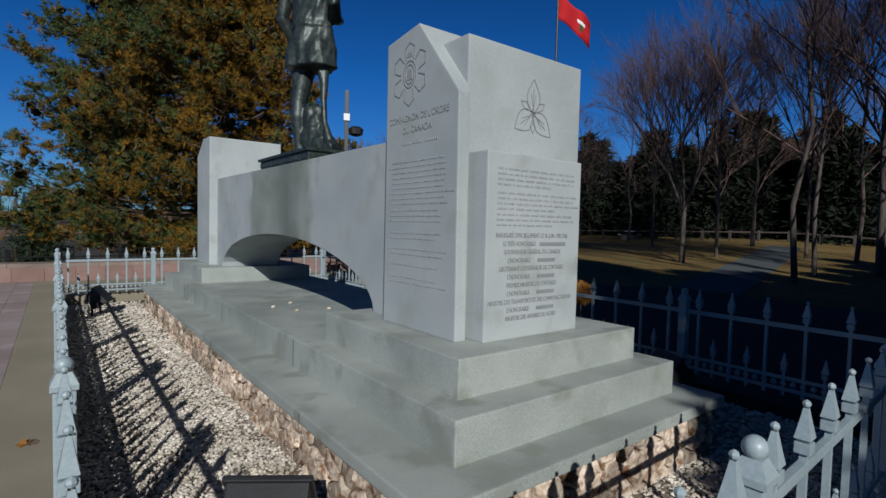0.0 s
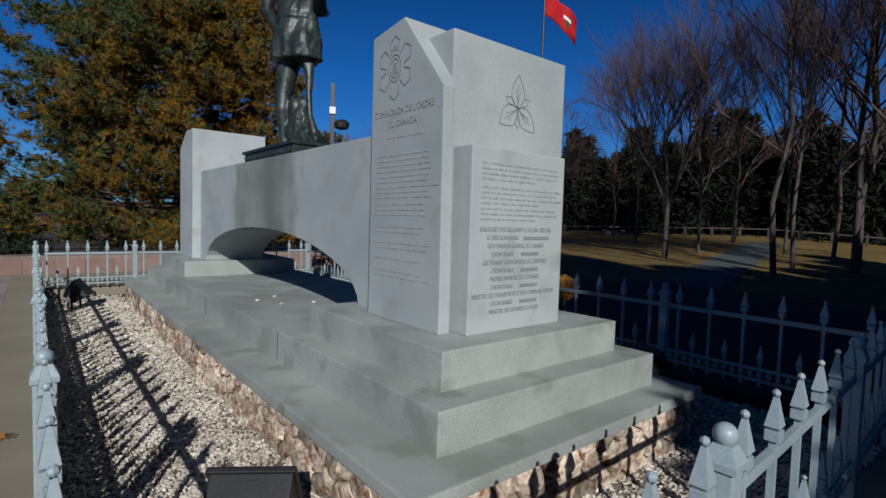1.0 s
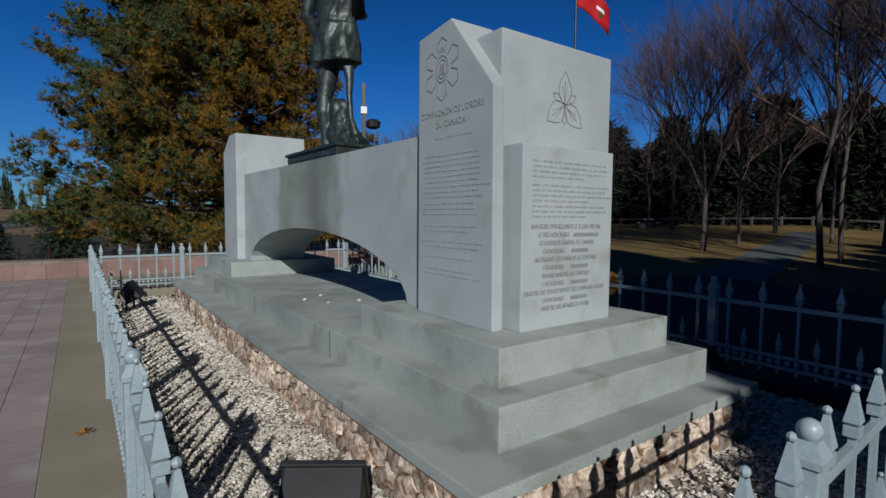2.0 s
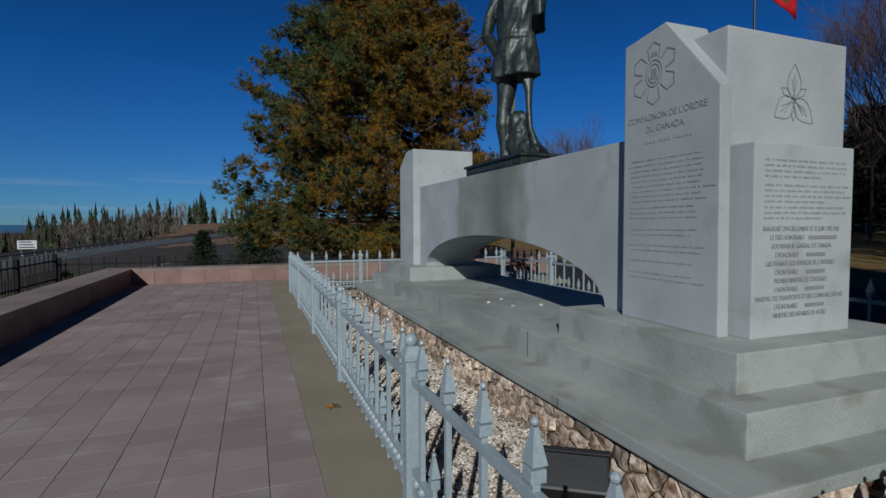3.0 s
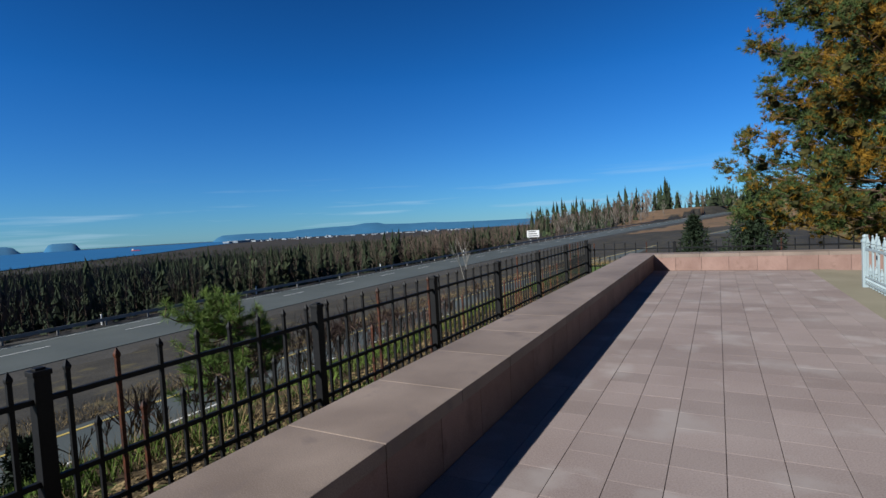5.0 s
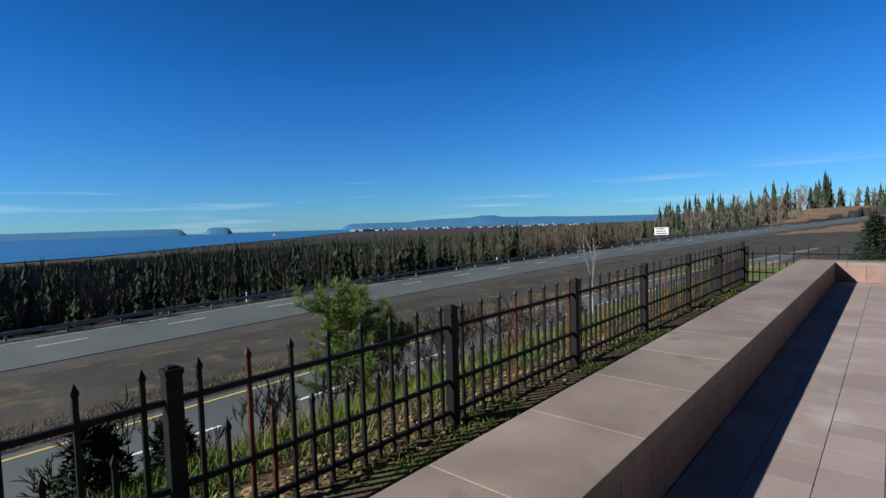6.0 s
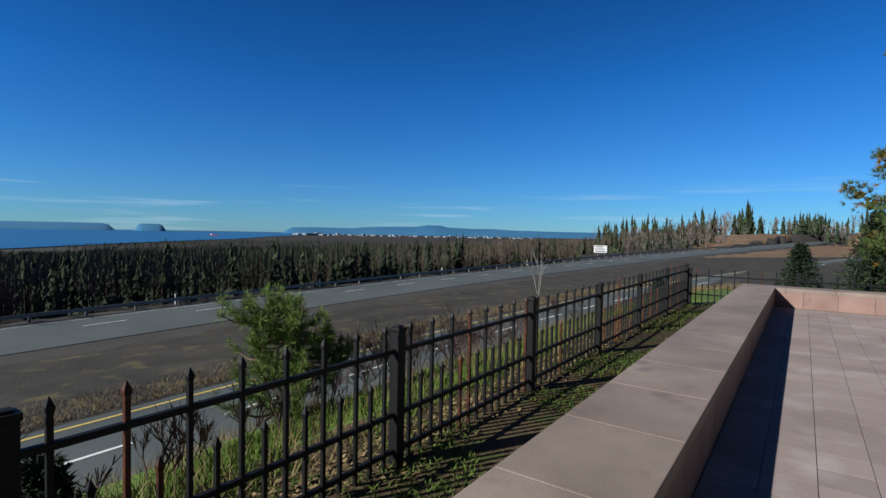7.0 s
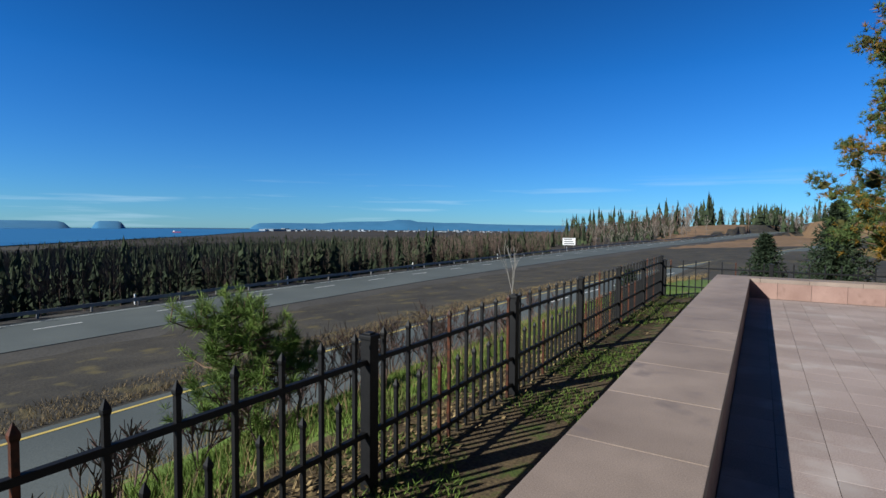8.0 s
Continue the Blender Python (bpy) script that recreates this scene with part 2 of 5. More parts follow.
def lathe(bm, profile, sides=10, at=(0, 0, 0)):
    """Turned shape from (radius, height) pairs."""
    rings = []
    for r, z in profile:
        rings.append([bm.verts.new((at[0] + r * math.cos(2 * math.pi * i / sides), at[1] + r * math.sin(2 * math.pi * i / sides), at[2] + z)) for i in range(sides)])
    for a, b in zip(rings, rings[1:]):
        for i in range(sides):
            j = (i + 1) % sides
            bm.faces.new((a[i], a[j], b[j], b[i]))
    bm.faces.new(rings[0][::-1])
    bm.faces.new(rings[-1])
    return bm


def limb(verts, faces, pts, radii, sides=5):
    """A tapered tube through points, added to plain lists."""
    base = len(verts)
    for k, (p, r) in enumerate(zip(pts, radii)):
        d = (pts[min(k + 1, len(pts) - 1)] - pts[max(k - 1, 0)]).normalized()
        u = d.orthogonal().normalized()
        w = d.cross(u)
        for i in range(sides):
            a = 2 * math.pi * i / sides
            verts.append(p + u * (r * math.cos(a)) + w * (r * math.sin(a)))
    for k in range(len(pts) - 1):
        for i in range(sides):
            j = (i + 1) % sides
            a = base + k * sides
            faces.append((a + i, a + j, a + sides + j, a + sides + i))


def listed(verts, faces, material, smooth=False):
    me = bpy.data.meshes.new("mesh")
    me.from_pydata([tuple(v) for v in verts], [], faces)
    me.materials.append(material)
    if smooth:
        me.polygons.foreach_set("use_smooth", [True] * len(me.polygons))
    return me


# ---- plan, metres: y runs along the terrace, x towards the monument, z = 0 is the paving ----
WALL_IN, WALL_OUT, WALL_H = -3.92, -4.64, 0.44
WALL_END = 16.2
FENCE_W, FENCE_N, FENCE_S, FENCE_E = 0.05, 13.02, 0.72, 5.75
STEP3, STEP2, STEP1 = 0.27, 0.54, 0.80
GRAVEL_Z = -0.2


ROAD_Y = (-300, -60, 0, 13, 35, 60, 100, 150, 200, 260, 320, 420)
ROAD_X = (-62, -51.5, -49.3, -48.7, -47.9, -46.2, -41, -33.5, -22.5, -10.5, 1, 21)
RAMP_Y = (-60, 0, 20, 40, 60, 90, 125, 160)
RAMP_X = (-19.6, -20.1, -20.5, -19, -15.5, -6.5, 4, 14)
RAMP_Z = (-5.2, -5.1, -5.0, -4.6, -4.1, -3.2, -2.5, -2)


def smooth_interp(y, ys, vs):
    return sum(float(np.interp(y + d, ys, vs)) for d in (-12, -6, 0, 6, 12)) / 5


def road_x(y):
    return smooth_interp(y, ROAD_Y, ROAD_X)


def road_z(y):
    return -6.6 + 0.02 * (min(max(y, 0), 330) - 10)


def ramp_x(y):
    return smooth_interp(y, RAMP_Y, RAMP_X)


def ramp_z(y):
    return smooth_interp(y, RAMP_Y, RAMP_Z)


def ease(v, a, b):
    k = min(max((v - a) / (b - a), 0), 1)
    return k * k * (3 - 2 * k)


def east_z(x, y):
    z = -0.3
    if x > 7:
        z += 0.035 * (min(x, 60) - 7) * min(1, max(0, (y + 5) / 20))
    z -= 1.2 * ease(y, 18, 40) * (1 - ease(x, 8, 20))
    return z + 5.5 * ease(y, 110, 280)


def ground_z(x, y):
    """Height of the land: a shelf for the terrace, a bank down to two roads, woods falling to the lake."""
    rx, px = road_x(y), ramp_x(y)
    shelf = -7 if y < 30 else max(-7, px + 7)
    if x > shelf:
        return east_z(x, y)
    if x > rx - 7:
        rz, pz = road_z(y) - 0.14, ramp_z(y) - 0.14
        k = np.interp(x, (rx - 7, rx + 7, max(px - 4, rx + 7.1), max(px + 4, rx + 7.3), max(shelf - 4, rx + 7.4), max(shelf, rx + 7.5)), (rz, rz, pz, pz, east_z(shelf, y) - 1.6, east_z(shelf, y)))
        off = min(abs(x - rx) - 6, abs(x - px) - 3.5)
        return float(k) + (0.16 * noise.noise((x * 0.35, y * 0.35, 0)) if off > 1 and x < shelf - 0.5 else 0)
    d = rx - 7 - x
    fall = d * 0.12 if d < 40 else 4.8 + (d - 40) * 0.045
    fall *= 1 - ease(y, 150, 280) * (1 - ease(d, 15, 80))
    hill = 4.0 * ease(y, 200, 330) * (1 - ease(d, 40, 100)) * (1 - ease(y, 450, 600))
    return max(-37.5, road_z(y) - 0.14 - fall + hill + (1.0 * noise.noise((x * 0.02, y * 0.02, 3)) if d > 20 else 0))


def land():
    xs = [-4800, -3000, -2000, -1400, -1100, -900, -700, -500, -400, -300, -250, -200, -160, -130, -110, -95, -85, -78, -72] + [-68 + 1.5 * i for i in range(36)] + [-14 + 0.7 * i for i in range(10)] + [-7.01, -6.9, -6.4, -5.6, -5, -4.4, 0, 5, 7, 9, 12, 16, 20, 25, 30, 36, 44, 59, 61, 90, 200, 600, 2000, 4800]
    ys = [-4800, -2000, -800, -300, -150, -80, -40] + [-30 + 2 * i for i in range(60)] + [92 + 5 * i for i in range(12)] + [155, 165, 175, 190, 205, 220, 240, 260, 280, 300, 330, 360, 420, 500, 620, 800, 1000, 1400, 2000, 3000, 4800]
    verts = [(x, y, ground_z(x, y)) for y in ys for x in xs]
    n = len(xs)
    faces = [(j * n + i, j * n + i + 1, (j + 1) * n + i + 1, (j + 1) * n + i) for j in range(len(ys) - 1) for i in range(n - 1)]
    me = listed(verts, faces, DRY, True)
    for m in (GRASS, LAWN, WOODED, CLAY, LITTER):
        me.materials.append(m)
    for p in me.polygons:
        c = p.center
        p.material_index = 5 if -7.0 < c.x < -4 and c.y < 18 else 4 if c.x > -0.17 * c.y and 150 < c.y < 430 and road_x(c.y) - 90 < c.x < 120 and abs(c.x - road_x(c.y)) > 9 else 2 if c.x > 7 and c.y < 100 else 1 if c.x > -12 and c.y < 34 else 3 if c.x < road_x(c.y) - 15 and c.y < 230 or c.y > 430 else 0
    return tagged(new("ground", me), "grassy bank and dry verge falling from terrace to road", "ground", kind="structure")


land()


def ribbon(x_of, z_of, y0, y1, step, half, lift, drop, verts, faces):
    """A strip along the road between two y, draped on it."""
    k = max(2, int((y1 - y0) / step) + 1)
    base = len(verts)
    for i in range(k):
        y = y0 + (y1 - y0) * i / (k - 1)
        for s in (-1, 1):
            verts.append((x_of(y) + s * half, y, z_of(y) + lift))
        for s in (-1, 1):
            verts.append((x_of(y) + s * half, y, z_of(y) + lift - drop))
        if i:
            a, b = base + 4 * (i - 1), base + 4 * i
            faces += [(a, a + 1, b + 1, b), (a + 1, a + 3, b + 3, b + 1), (a + 2, a, b, b + 2)]


ROAD_W = 5.2
for nm, xo, zo, y0, y1, hw, lab in (("road", road_x, road_z, -300, 420, ROAD_W, "wide grey asphalt highway with painted lane lines"), ("service_road", ramp_x, ramp_z, -60, 150, 3.0, "narrow grey asphalt service road below the terrace")):
    vs, fs = [], []
    ribbon(xo, zo, y0, y1, 3, hw, 0.0, 0.2, vs, fs)
    tagged(new(nm, listed(vs, fs, ASPHALT)), lab, "road", kind="structure")
vs, fs = [], []
ribbon(lambda y: road_x(y) + ROAD_W + 1.9, road_z, -200, 300, 3, 2.0, -0.05, 0.15, vs, fs)
ribbon(lambda y: road_x(y) - ROAD_W - 1.0, road_z, -200, 300, 3, 1.1, -0.05, 0.15, vs, fs)
tagged(new("road_shoulder", listed(vs, fs, SHOULDER)), "dark grey gravel shoulders along the highway", "road shoulder", kind="structure")
vs, fs = [], []
for off, w in ((-ROAD_W + 0.7, 0.03),):
    ribbon(lambda y: road_x(y) + off, road_z, -120, 400, 4, w, 0.012, 0.01, vs, fs)
for i in range(-14, 44):
    ribbon(lambda y: road_x(y) - 1.3, road_z, i * 9.0, i * 9.0 + 3.2, 2, 0.06, 0.012, 0.01, vs, fs)
tagged(new("lane_markings", listed(vs, fs, LINE)), "white painted lane lines on the highway", "road marking", kind="stuff")
vs, fs = [], []
ribbon(lambda y: ramp_x(y) - 2.5, ramp_z, -50, 140, 3, 0.08, 0.012, 0.01, vs, fs)
YELLOW = mat("yellow_road_paint", (0.387, 0.284, 0.0688), (0.473, 0.361, 0.12), 8, 1, 0.7, 0.1)
tagged(new("edge_line", listed(vs, fs, YELLOW)), "faded yellow edge line on the service road", "road marking", kind="structure")
vs, fs = [], []
for i in range(-8, 20):
    ribbon(lambda y: ramp_x(y) + 0.3, ramp_z, i * 6.0, i * 6.0 + 3, 1.5, 0.07, 0.012, 0.01, vs, fs)
tagged(new("centre_dashes", listed(vs, fs, LINE)), "white centre dashes on the service road", "road marking", kind="stuff")

# terrace body, paving bed and border strip
tagged(part("terrace", box(WALL_OUT + 0.05, -14, -0.5, FENCE_W - 0.02, WALL_END + 0.4, -0.03), JOINT), "paved stone viewing terrace beside the monument", "terrace", kind="structure")
tagged(part("border", box(-0.40, -14, -0.2, FENCE_W + 0.06, WALL_END, 0.0, 0.006), CONCRETE), "weathered concrete border strip along the white fence", "paving", kind="structure")
tagged(part("approach", box(FENCE_W + 0.06, -14, -0.2, 16, FENCE_S - 0.04, -0.02, 0.006), CONCRETE), "concrete apron in front of the monument", "paving", kind="structure")
tagged(part("asphalt_yard", box(FENCE_E + 0.15, -14, -0.32, 15, 30, -0.12), SHADED_ASPHALT), "asphalt driveway behind the monument in tree shade", "driveway", kind="structure")
tagged(part("north_court", box(FENCE_W + 0.06, FENCE_N + 0.1, -0.2, 8, WALL_END, -0.02), CONCRETE), "paved court beyond the fence", "paving", kind="structure")


def parapet(name, runs_y, a, b, across0, across1):
    wall = thing(name, "low pink granite parapet wall with a broad flat coping", "wall", kind="structure")
    body = box(across0 + 0.02, a, -0.4, across1 - 0.02, b, WALL_H - 0.09) if runs_y else box(a, across0 + 0.02, -0.4, b, across1 - 0.02, WALL_H - 0.09)
    part("wall_core", body, MORTAR, wall)
    # coping stones and facing slabs
    n = max(1, round((b - a) / 0.925))
    s = (b - a) / n
    cop = mesh_of(box(0.003, 0, 0, s - 0.003, across1 - across0, 0.09, 0.006), PINK)
    m = max(1, round((b - a) / 0.62))
    t = (b - a) / m
    face = mesh_of(box(0.003, 0, 0, t - 0.003, 0.03, WALL_H + 0.29, 0.004), PINK_FACE)
    for i in range(n):
        o = part("coping_stone", cop, None, wall)
        o.matrix_basis = pose(across1, a + i * s, WALL_H - 0.09, 0, 0, 90) if runs_y else pose(a + i * s, across0, WALL_H - 0.09)
    for i in range(m):
        o = part("facing_slab", face, None, wall)
        o.matrix_basis = pose(across1 - 0.005, a + i * t, -0.38, 0, 0, 90) if runs_y else pose(a + i * t, across0 + 0.005, -0.38)
    return wall


parapet("wall_west", True, WALL_END - 0.925 * 26, WALL_END, WALL_OUT, WALL_IN)
parapet("wall_north", False, WALL_OUT, 9.3, WALL_END, WALL_END + 0.64)


# ---- monument ----
monument = thing("monument", "pale grey granite memorial, low arch between two piers", "monument", (2.9, 6.8, 0))


def piece(name, bm, material, label=""):
    ob = part(name, bm, material, monument, label)
    ob.matrix_parent_inverse = Matrix.Translation((-2.9, -6.8, 0))
    return ob


BX0, BX1, BY0, BY1 = 1.40, 4.46, 2.02, 12.05
piece("foundation", box(BX0 + 0.1, BY0 + 0.1, -0.4, BX1 - 0.1, BY1 - 0.1, STEP3 - 0.08), MORTAR)
piece("coping_slab", box(BX0, BY0, STEP3 - 0.085, BX1, BY1, STEP3, 0.012), GRANITE_SAWN)
piece("middle_step", box(1.79, 2.31, STEP3 - 0.02, 4.15, 11.75, STEP2, 0.012), GRANITE_SAWN, "grey granite step, rain-stained")
piece("front_plinth", box(2.01, 2.56, STEP2 - 0.02, 3.95, 4.52, STEP1, 0.012), GRANITE_SAWN)
piece("back_plinth", box(2.01, 9.54, STEP2 - 0.02, 3.95, 11.5, STEP1, 0.012), GRANITE_SAWN)
# front pier: shield-shaped wing, block and inscription panel
WX = 2.27
wing = bmesh.new()
front = [(2.93, STEP1), (3.92, STEP1), (3.92, 3.13), (3.46, 3.19), (2.95, 2.58)]
wf = [wing.verts.new((WX, y, z)) for y, z in front]
wb = [wing.verts.new((x, y, z)) for x, (y, z) in zip((2.37, 2.75, 2.75, 2.7, 2.37), front)]
wing.faces.new(wf)
wing.faces.new(wb[::-1])
for i in range(5):
    wing.faces.new((wf[(i + 1) % 5], wf[i], wb[i], wb[(i + 1) % 5]))
bmesh.ops.recalc_face_normals(wing, faces=wing.faces[:])
bmesh.ops.bevel(wing, geom=wing.edges[:], offset=0.012, segments=2, affect="EDGES", profile=0.7)
piece("wing", wing, GRANITE, "granite wing with a carved emblem and lettering")
piece("block", box(2.40, 3.01, STEP1, 3.68, 3.9, 3.02, 0.012), GRANITE)
piece("inscription_panel", box(2.425, 2.80, STEP1, 3.46, 3.04, 2.17, 0.012), GRANITE, "raised granite panel with carved French lettering")
# arch wall with a low segmental opening; rain has run off the bronze and left a broad grey streak
STAINED = GRANITE.copy()
STAINED.name = "rain_streaked_granite"
sn, sl = STAINED.node_tree.nodes, STAINED.node_tree.links
pos, sep, wob = sn.new("ShaderNodeNewGeometry"), sn.new("ShaderNodeSeparateXYZ"), sn.new("ShaderNodeTexNoise")
wob.inputs["Scale"].default_value, wob.inputs["Detail"].default_value = 1.7, 6
sl.new(pos.outputs["Position"], sep.inputs[0])
sl.new(pos.outputs["Position"], wob.inputs["Vector"])
base_col = sn["Principled BSDF"].inputs["Base Color"].links[0].from_socket
for lo, hi, soft_edge, tone, amount in ((5.86, 8.1, 0.08, (0.165, 0.185, 0.15, 1), 1.35), (6.38, 6.9, 0.3, (0.085, 0.09, 0.08, 1), 1.1)):
    shift = sn.new("ShaderNodeMath")
    shift.operation = "MULTIPLY_ADD"
    shift.inputs[1].default_value = 0.5
    sl.new(wob.outputs[0], shift.inputs[0])
    sl.new(sep.outputs[1], shift.inputs[2])
    up, down, prod = sn.new("ShaderNodeMapRange"), sn.new("ShaderNodeMapRange"), sn.new("ShaderNodeMath")
    up.inputs[1].default_value, up.inputs[2].default_value = lo + 0.25 - soft_edge, lo + 0.25 + soft_edge
    down.inputs[1].default_value, down.inputs[2].default_value, down.inputs[3].default_value, down.inputs[4].default_value = hi + 0.25 - soft_edge, hi + 0.25 + soft_edge, amount, 0.0
    sl.new(shift.outputs[0], up.inputs[0])
    sl.new(shift.outputs[0], down.inputs[0])
    prod.operation = "MULTIPLY"
    sl.new(up.outputs[0], prod.inputs[0])
    sl.new(down.outputs[0], prod.inputs[1])
    patch = sn.new("ShaderNodeMath")
    patch.operation = "MULTIPLY"
    sl.new(prod.outputs[0], patch.inputs[0])
    sl.new(wob.outputs[0], patch.inputs[1])
    smear = sn.new("ShaderNodeMix")
    smear.data_type = "RGBA"
    smear.inputs["B"].default_value = tone
    sl.new(patch.outputs[0], smear.inputs["Factor"])
    sl.new(base_col, smear.inputs["A"])
    base_col = smear.outputs["Result"]
sl.new(base_col, sn["Principled BSDF"].inputs["Base Color"])
ARCH = [(4.32, STEP1)] + [(7.03 + 2.71 * math.cos(a), STEP1 + 0.655 * math.sin(a)) for a in [math.pi * (1 - i / 24) for i in range(1, 24)]] + [(9.74, STEP1)]
top = [(10.25, 2.39), (9.0, 2.385), (7.03, 2.375), (5.0, 2.37), (3.85, 2.365)]
piece("arch_wall", prism([(3.85, STEP1 - 0.01)] + ARCH + [(10.25, STEP1 - 0.01)] + top, "x", 2.4, 3.4, 0.008), STAINED, "granite arch wall, darkened by rain below the statue")
piece("back_pier", prism([(10.12, STEP1), (11.1, STEP1), (11.1, 2.86), (10.62, 3.15), (10.12, 3.15)], "x", 2.26, 3.57, 0.02), GRANITE)

# bronze base and statue
bronze_base = tagged(part("bronze_plinth", box(2.48, 6.12, 2.34, 3.3, 7.92, 2.54, 0.02), BRONZE), "dark bronze base slab with relief band on the arch", "plinth")



# ---- white iron fence round the monument ----
def spear(bm, z, h, w, ball=0.016):
    """A collar, a four-sided flared spearhead and a ball on a bar."""
    box(-w * 0.8, -w * 0.8, z, w * 0.8, w * 0.8, z + 0.045, 0.004, bm)
    levels = [(w * 0.55, z + 0.045), (w * 1.0, z + 0.06), (w * 0.62, z + 0.06 + (h - 0.06) * 0.45), (w * 0.28, z + h - ball)]
    rings = [[bm.verts.new((sx * r, sy * r * 0.8, zz)) for sx, sy in ((-1, -1), (1, -1), (1, 1), (-1, 1))] for r, zz in levels]
    for a, b in zip(rings, rings[1:]):
        for i in range(4):
            j = (i + 1) % 4
            bm.faces.new((a[i], a[j], b[j], b[i]))
    bm.faces.new(rings[0][::-1])
    lathe(bm, [(0.002, -ball), (ball * 0.8, -ball * 0.6), (ball, 0), (ball * 0.8, ball * 0.6), (0.002, ball)], 8, (0, 0, z + h))
    return bm


tall = bmesh.new()
box(-0.014, -0.014, 0.03, 0.014, 0.014, 0.78, 0, tall)
TALL = mesh_of(spear(tall, 0.775, 0.195, 0.036), WHITE_IRON)
short = bmesh.new()
box(-0.011, -0.011, 0.03, 0.011, 0.011, 0.30, 0, short)
SHORT = mesh_of(spear(short, 0.27, 0.17, 0.030, 0.012), WHITE_IRON)
knob = bmesh.new()
lathe(knob, [(0.004, -0.032), (0.02, -0.02), (0.03, 0), (0.02, 0.02), (0.004, 0.032)], 8)
KNOB = mesh_of(knob, WHITE_IRON, True)
post = box(-0.045, -0.045, -0.25, 0.045, 0.045, 0.84, 0.008)
cap = [[post.verts.new((sx * r, sy * r, z)) for sx, sy in ((-1, -1), (1, -1), (1, 1), (-1, 1))] for r, z in ((0.055, 0.835), (0.055, 0.86), (0.03, 0.915))]
for a, b in zip(cap, cap[1:]):
    for i in range(4):
        post.faces.new((a[i], a[(i + 1) % 4], b[(i + 1) % 4], b[i]))
post.faces.new(cap[-1])
post.faces.new(cap[0][::-1])
POST = mesh_of(post, WHITE_IRON)
ball = bmesh.new()
bmesh.ops.create_uvsphere(ball, u_segments=14, v_segments=9, radius=0.04)
BALL = mesh_of(ball, WHITE_IRON, True)


def white_run(points, ends):
    """One straight side of the fence: posts with balls, rails, tall and short spear pickets, knobs."""
    (x0, y0), (x1, y1) = points[0], points[-1]
    side = thing("white_fence", "white painted iron fence with spear pickets and ball posts", "fence", (x0, y0, 0), "white fence sides")
    side.rotation_euler = (0, 0, math.atan2(y1 - y0, x1 - x0))
    at = [math.hypot(x - x0, y - y0) for x, y in points]
    for i, s in enumerate(at):
        if ends or 0 < i < len(at) - 1:
            p = part("post", POST, None, side)
            p.location = (s, 0, 0)
            part("ball", BALL, None, p).location = (0, 0, 0.945)
    for a, b in zip(at, at[1:]):
        for z, h in ((0.70, 0.045), (0.19, 0.03), (0.075, 0.03)):
            part("rail", box(a + 0.045, -0.017, z, b - 0.045, 0.017, z + h, 0.004), WHITE_IRON, side)
        k = max(1, round((b - a - 0.1) / 0.344))
        s = (b - a) / k
        for i in range(k):
            part("picket", TALL, None, side).location = (a + (i + 0.5) * s, 0, 0)
            if i < k - 1:
                part("short_picket", SHORT, None, side).location = (a + (i + 1) * s, 0, 0)
            for q in (0.25, 0.5, 0.75, 1.0):
                if not (i == k - 1 and q == 1.0):
                    part("knob", KNOB, None, side).location = (a + (i + q) * s, 0, 0.148)


WEST = [FENCE_S, 3.05, 5.53, 8.0, 10.5, FENCE_N]
FENCE_SE = 1.0
slope = (FENCE_SE - FENCE_S) / (FENCE_E - FENCE_W)
white_run([(FENCE_W, y) for y in WEST], True)
white_run([(FENCE_E, FENCE_SE)] + [(FENCE_E, y) for y in WEST[1:]], True)
white_run([(x, FENCE_S + slope * (x - FENCE_W)) for x in (FENCE_W, 1.80, 4.0, FENCE_E)], False)
white_run([(x, FENCE_N) for x in (FENCE_W, 1.75, 3.75, FENCE_E)], False)


# ---- black steel fence on the bank ----
def bar_with_tip(w, z0, z1):
    bm = bmesh.new()
    levels = [(w, z0), (w, z1 - 0.075), (w * 1.35, z1 - 0.06), (w * 1.35, z1 - 0.045), (w * 0.1, z1)]
    rings = [[bm.verts.new((sx * r, sy * r, z)) for sx, sy in ((-1, -1), (1, -1), (1, 1), (-1, 1))] for r, z in levels]
    for a, b in zip(rings, rings[1:]):
        for i in range(4):
            bm.faces.new((a[i], a[(i + 1) % 4], b[(i + 1) % 4], b[i]))
    return bm


B_TALL = mesh_of(bar_with_tip(0.0135, -0.3, 0.86), BLACK_IRON)
B_SHORT = mesh_of(bar_with_tip(0.0135, -0.3, 0.43), BLACK_IRON)
B_TALL_RUST = mesh_of(bar_with_tip(0.0135, -0.3, 0.86), RUST_IRON)
B_SHORT_RUST = mesh_of(bar_with_tip(0.0135, -0.3, 0.43), RUST_IRON)
bp = box(-0.046, -0.046, -0.7, 0.046, 0.046, 0.80, 0.006)
box(-0.054, -0.054, 0.795, 0.054, 0.054, 0.83, 0.008, bp)
box(-0.03, -0.03, 0.825, 0.03, 0.03, 0.845, 0.008, bp)
B_POST = mesh_of(bp, BLACK_IRON)
rng = random.Random(4)


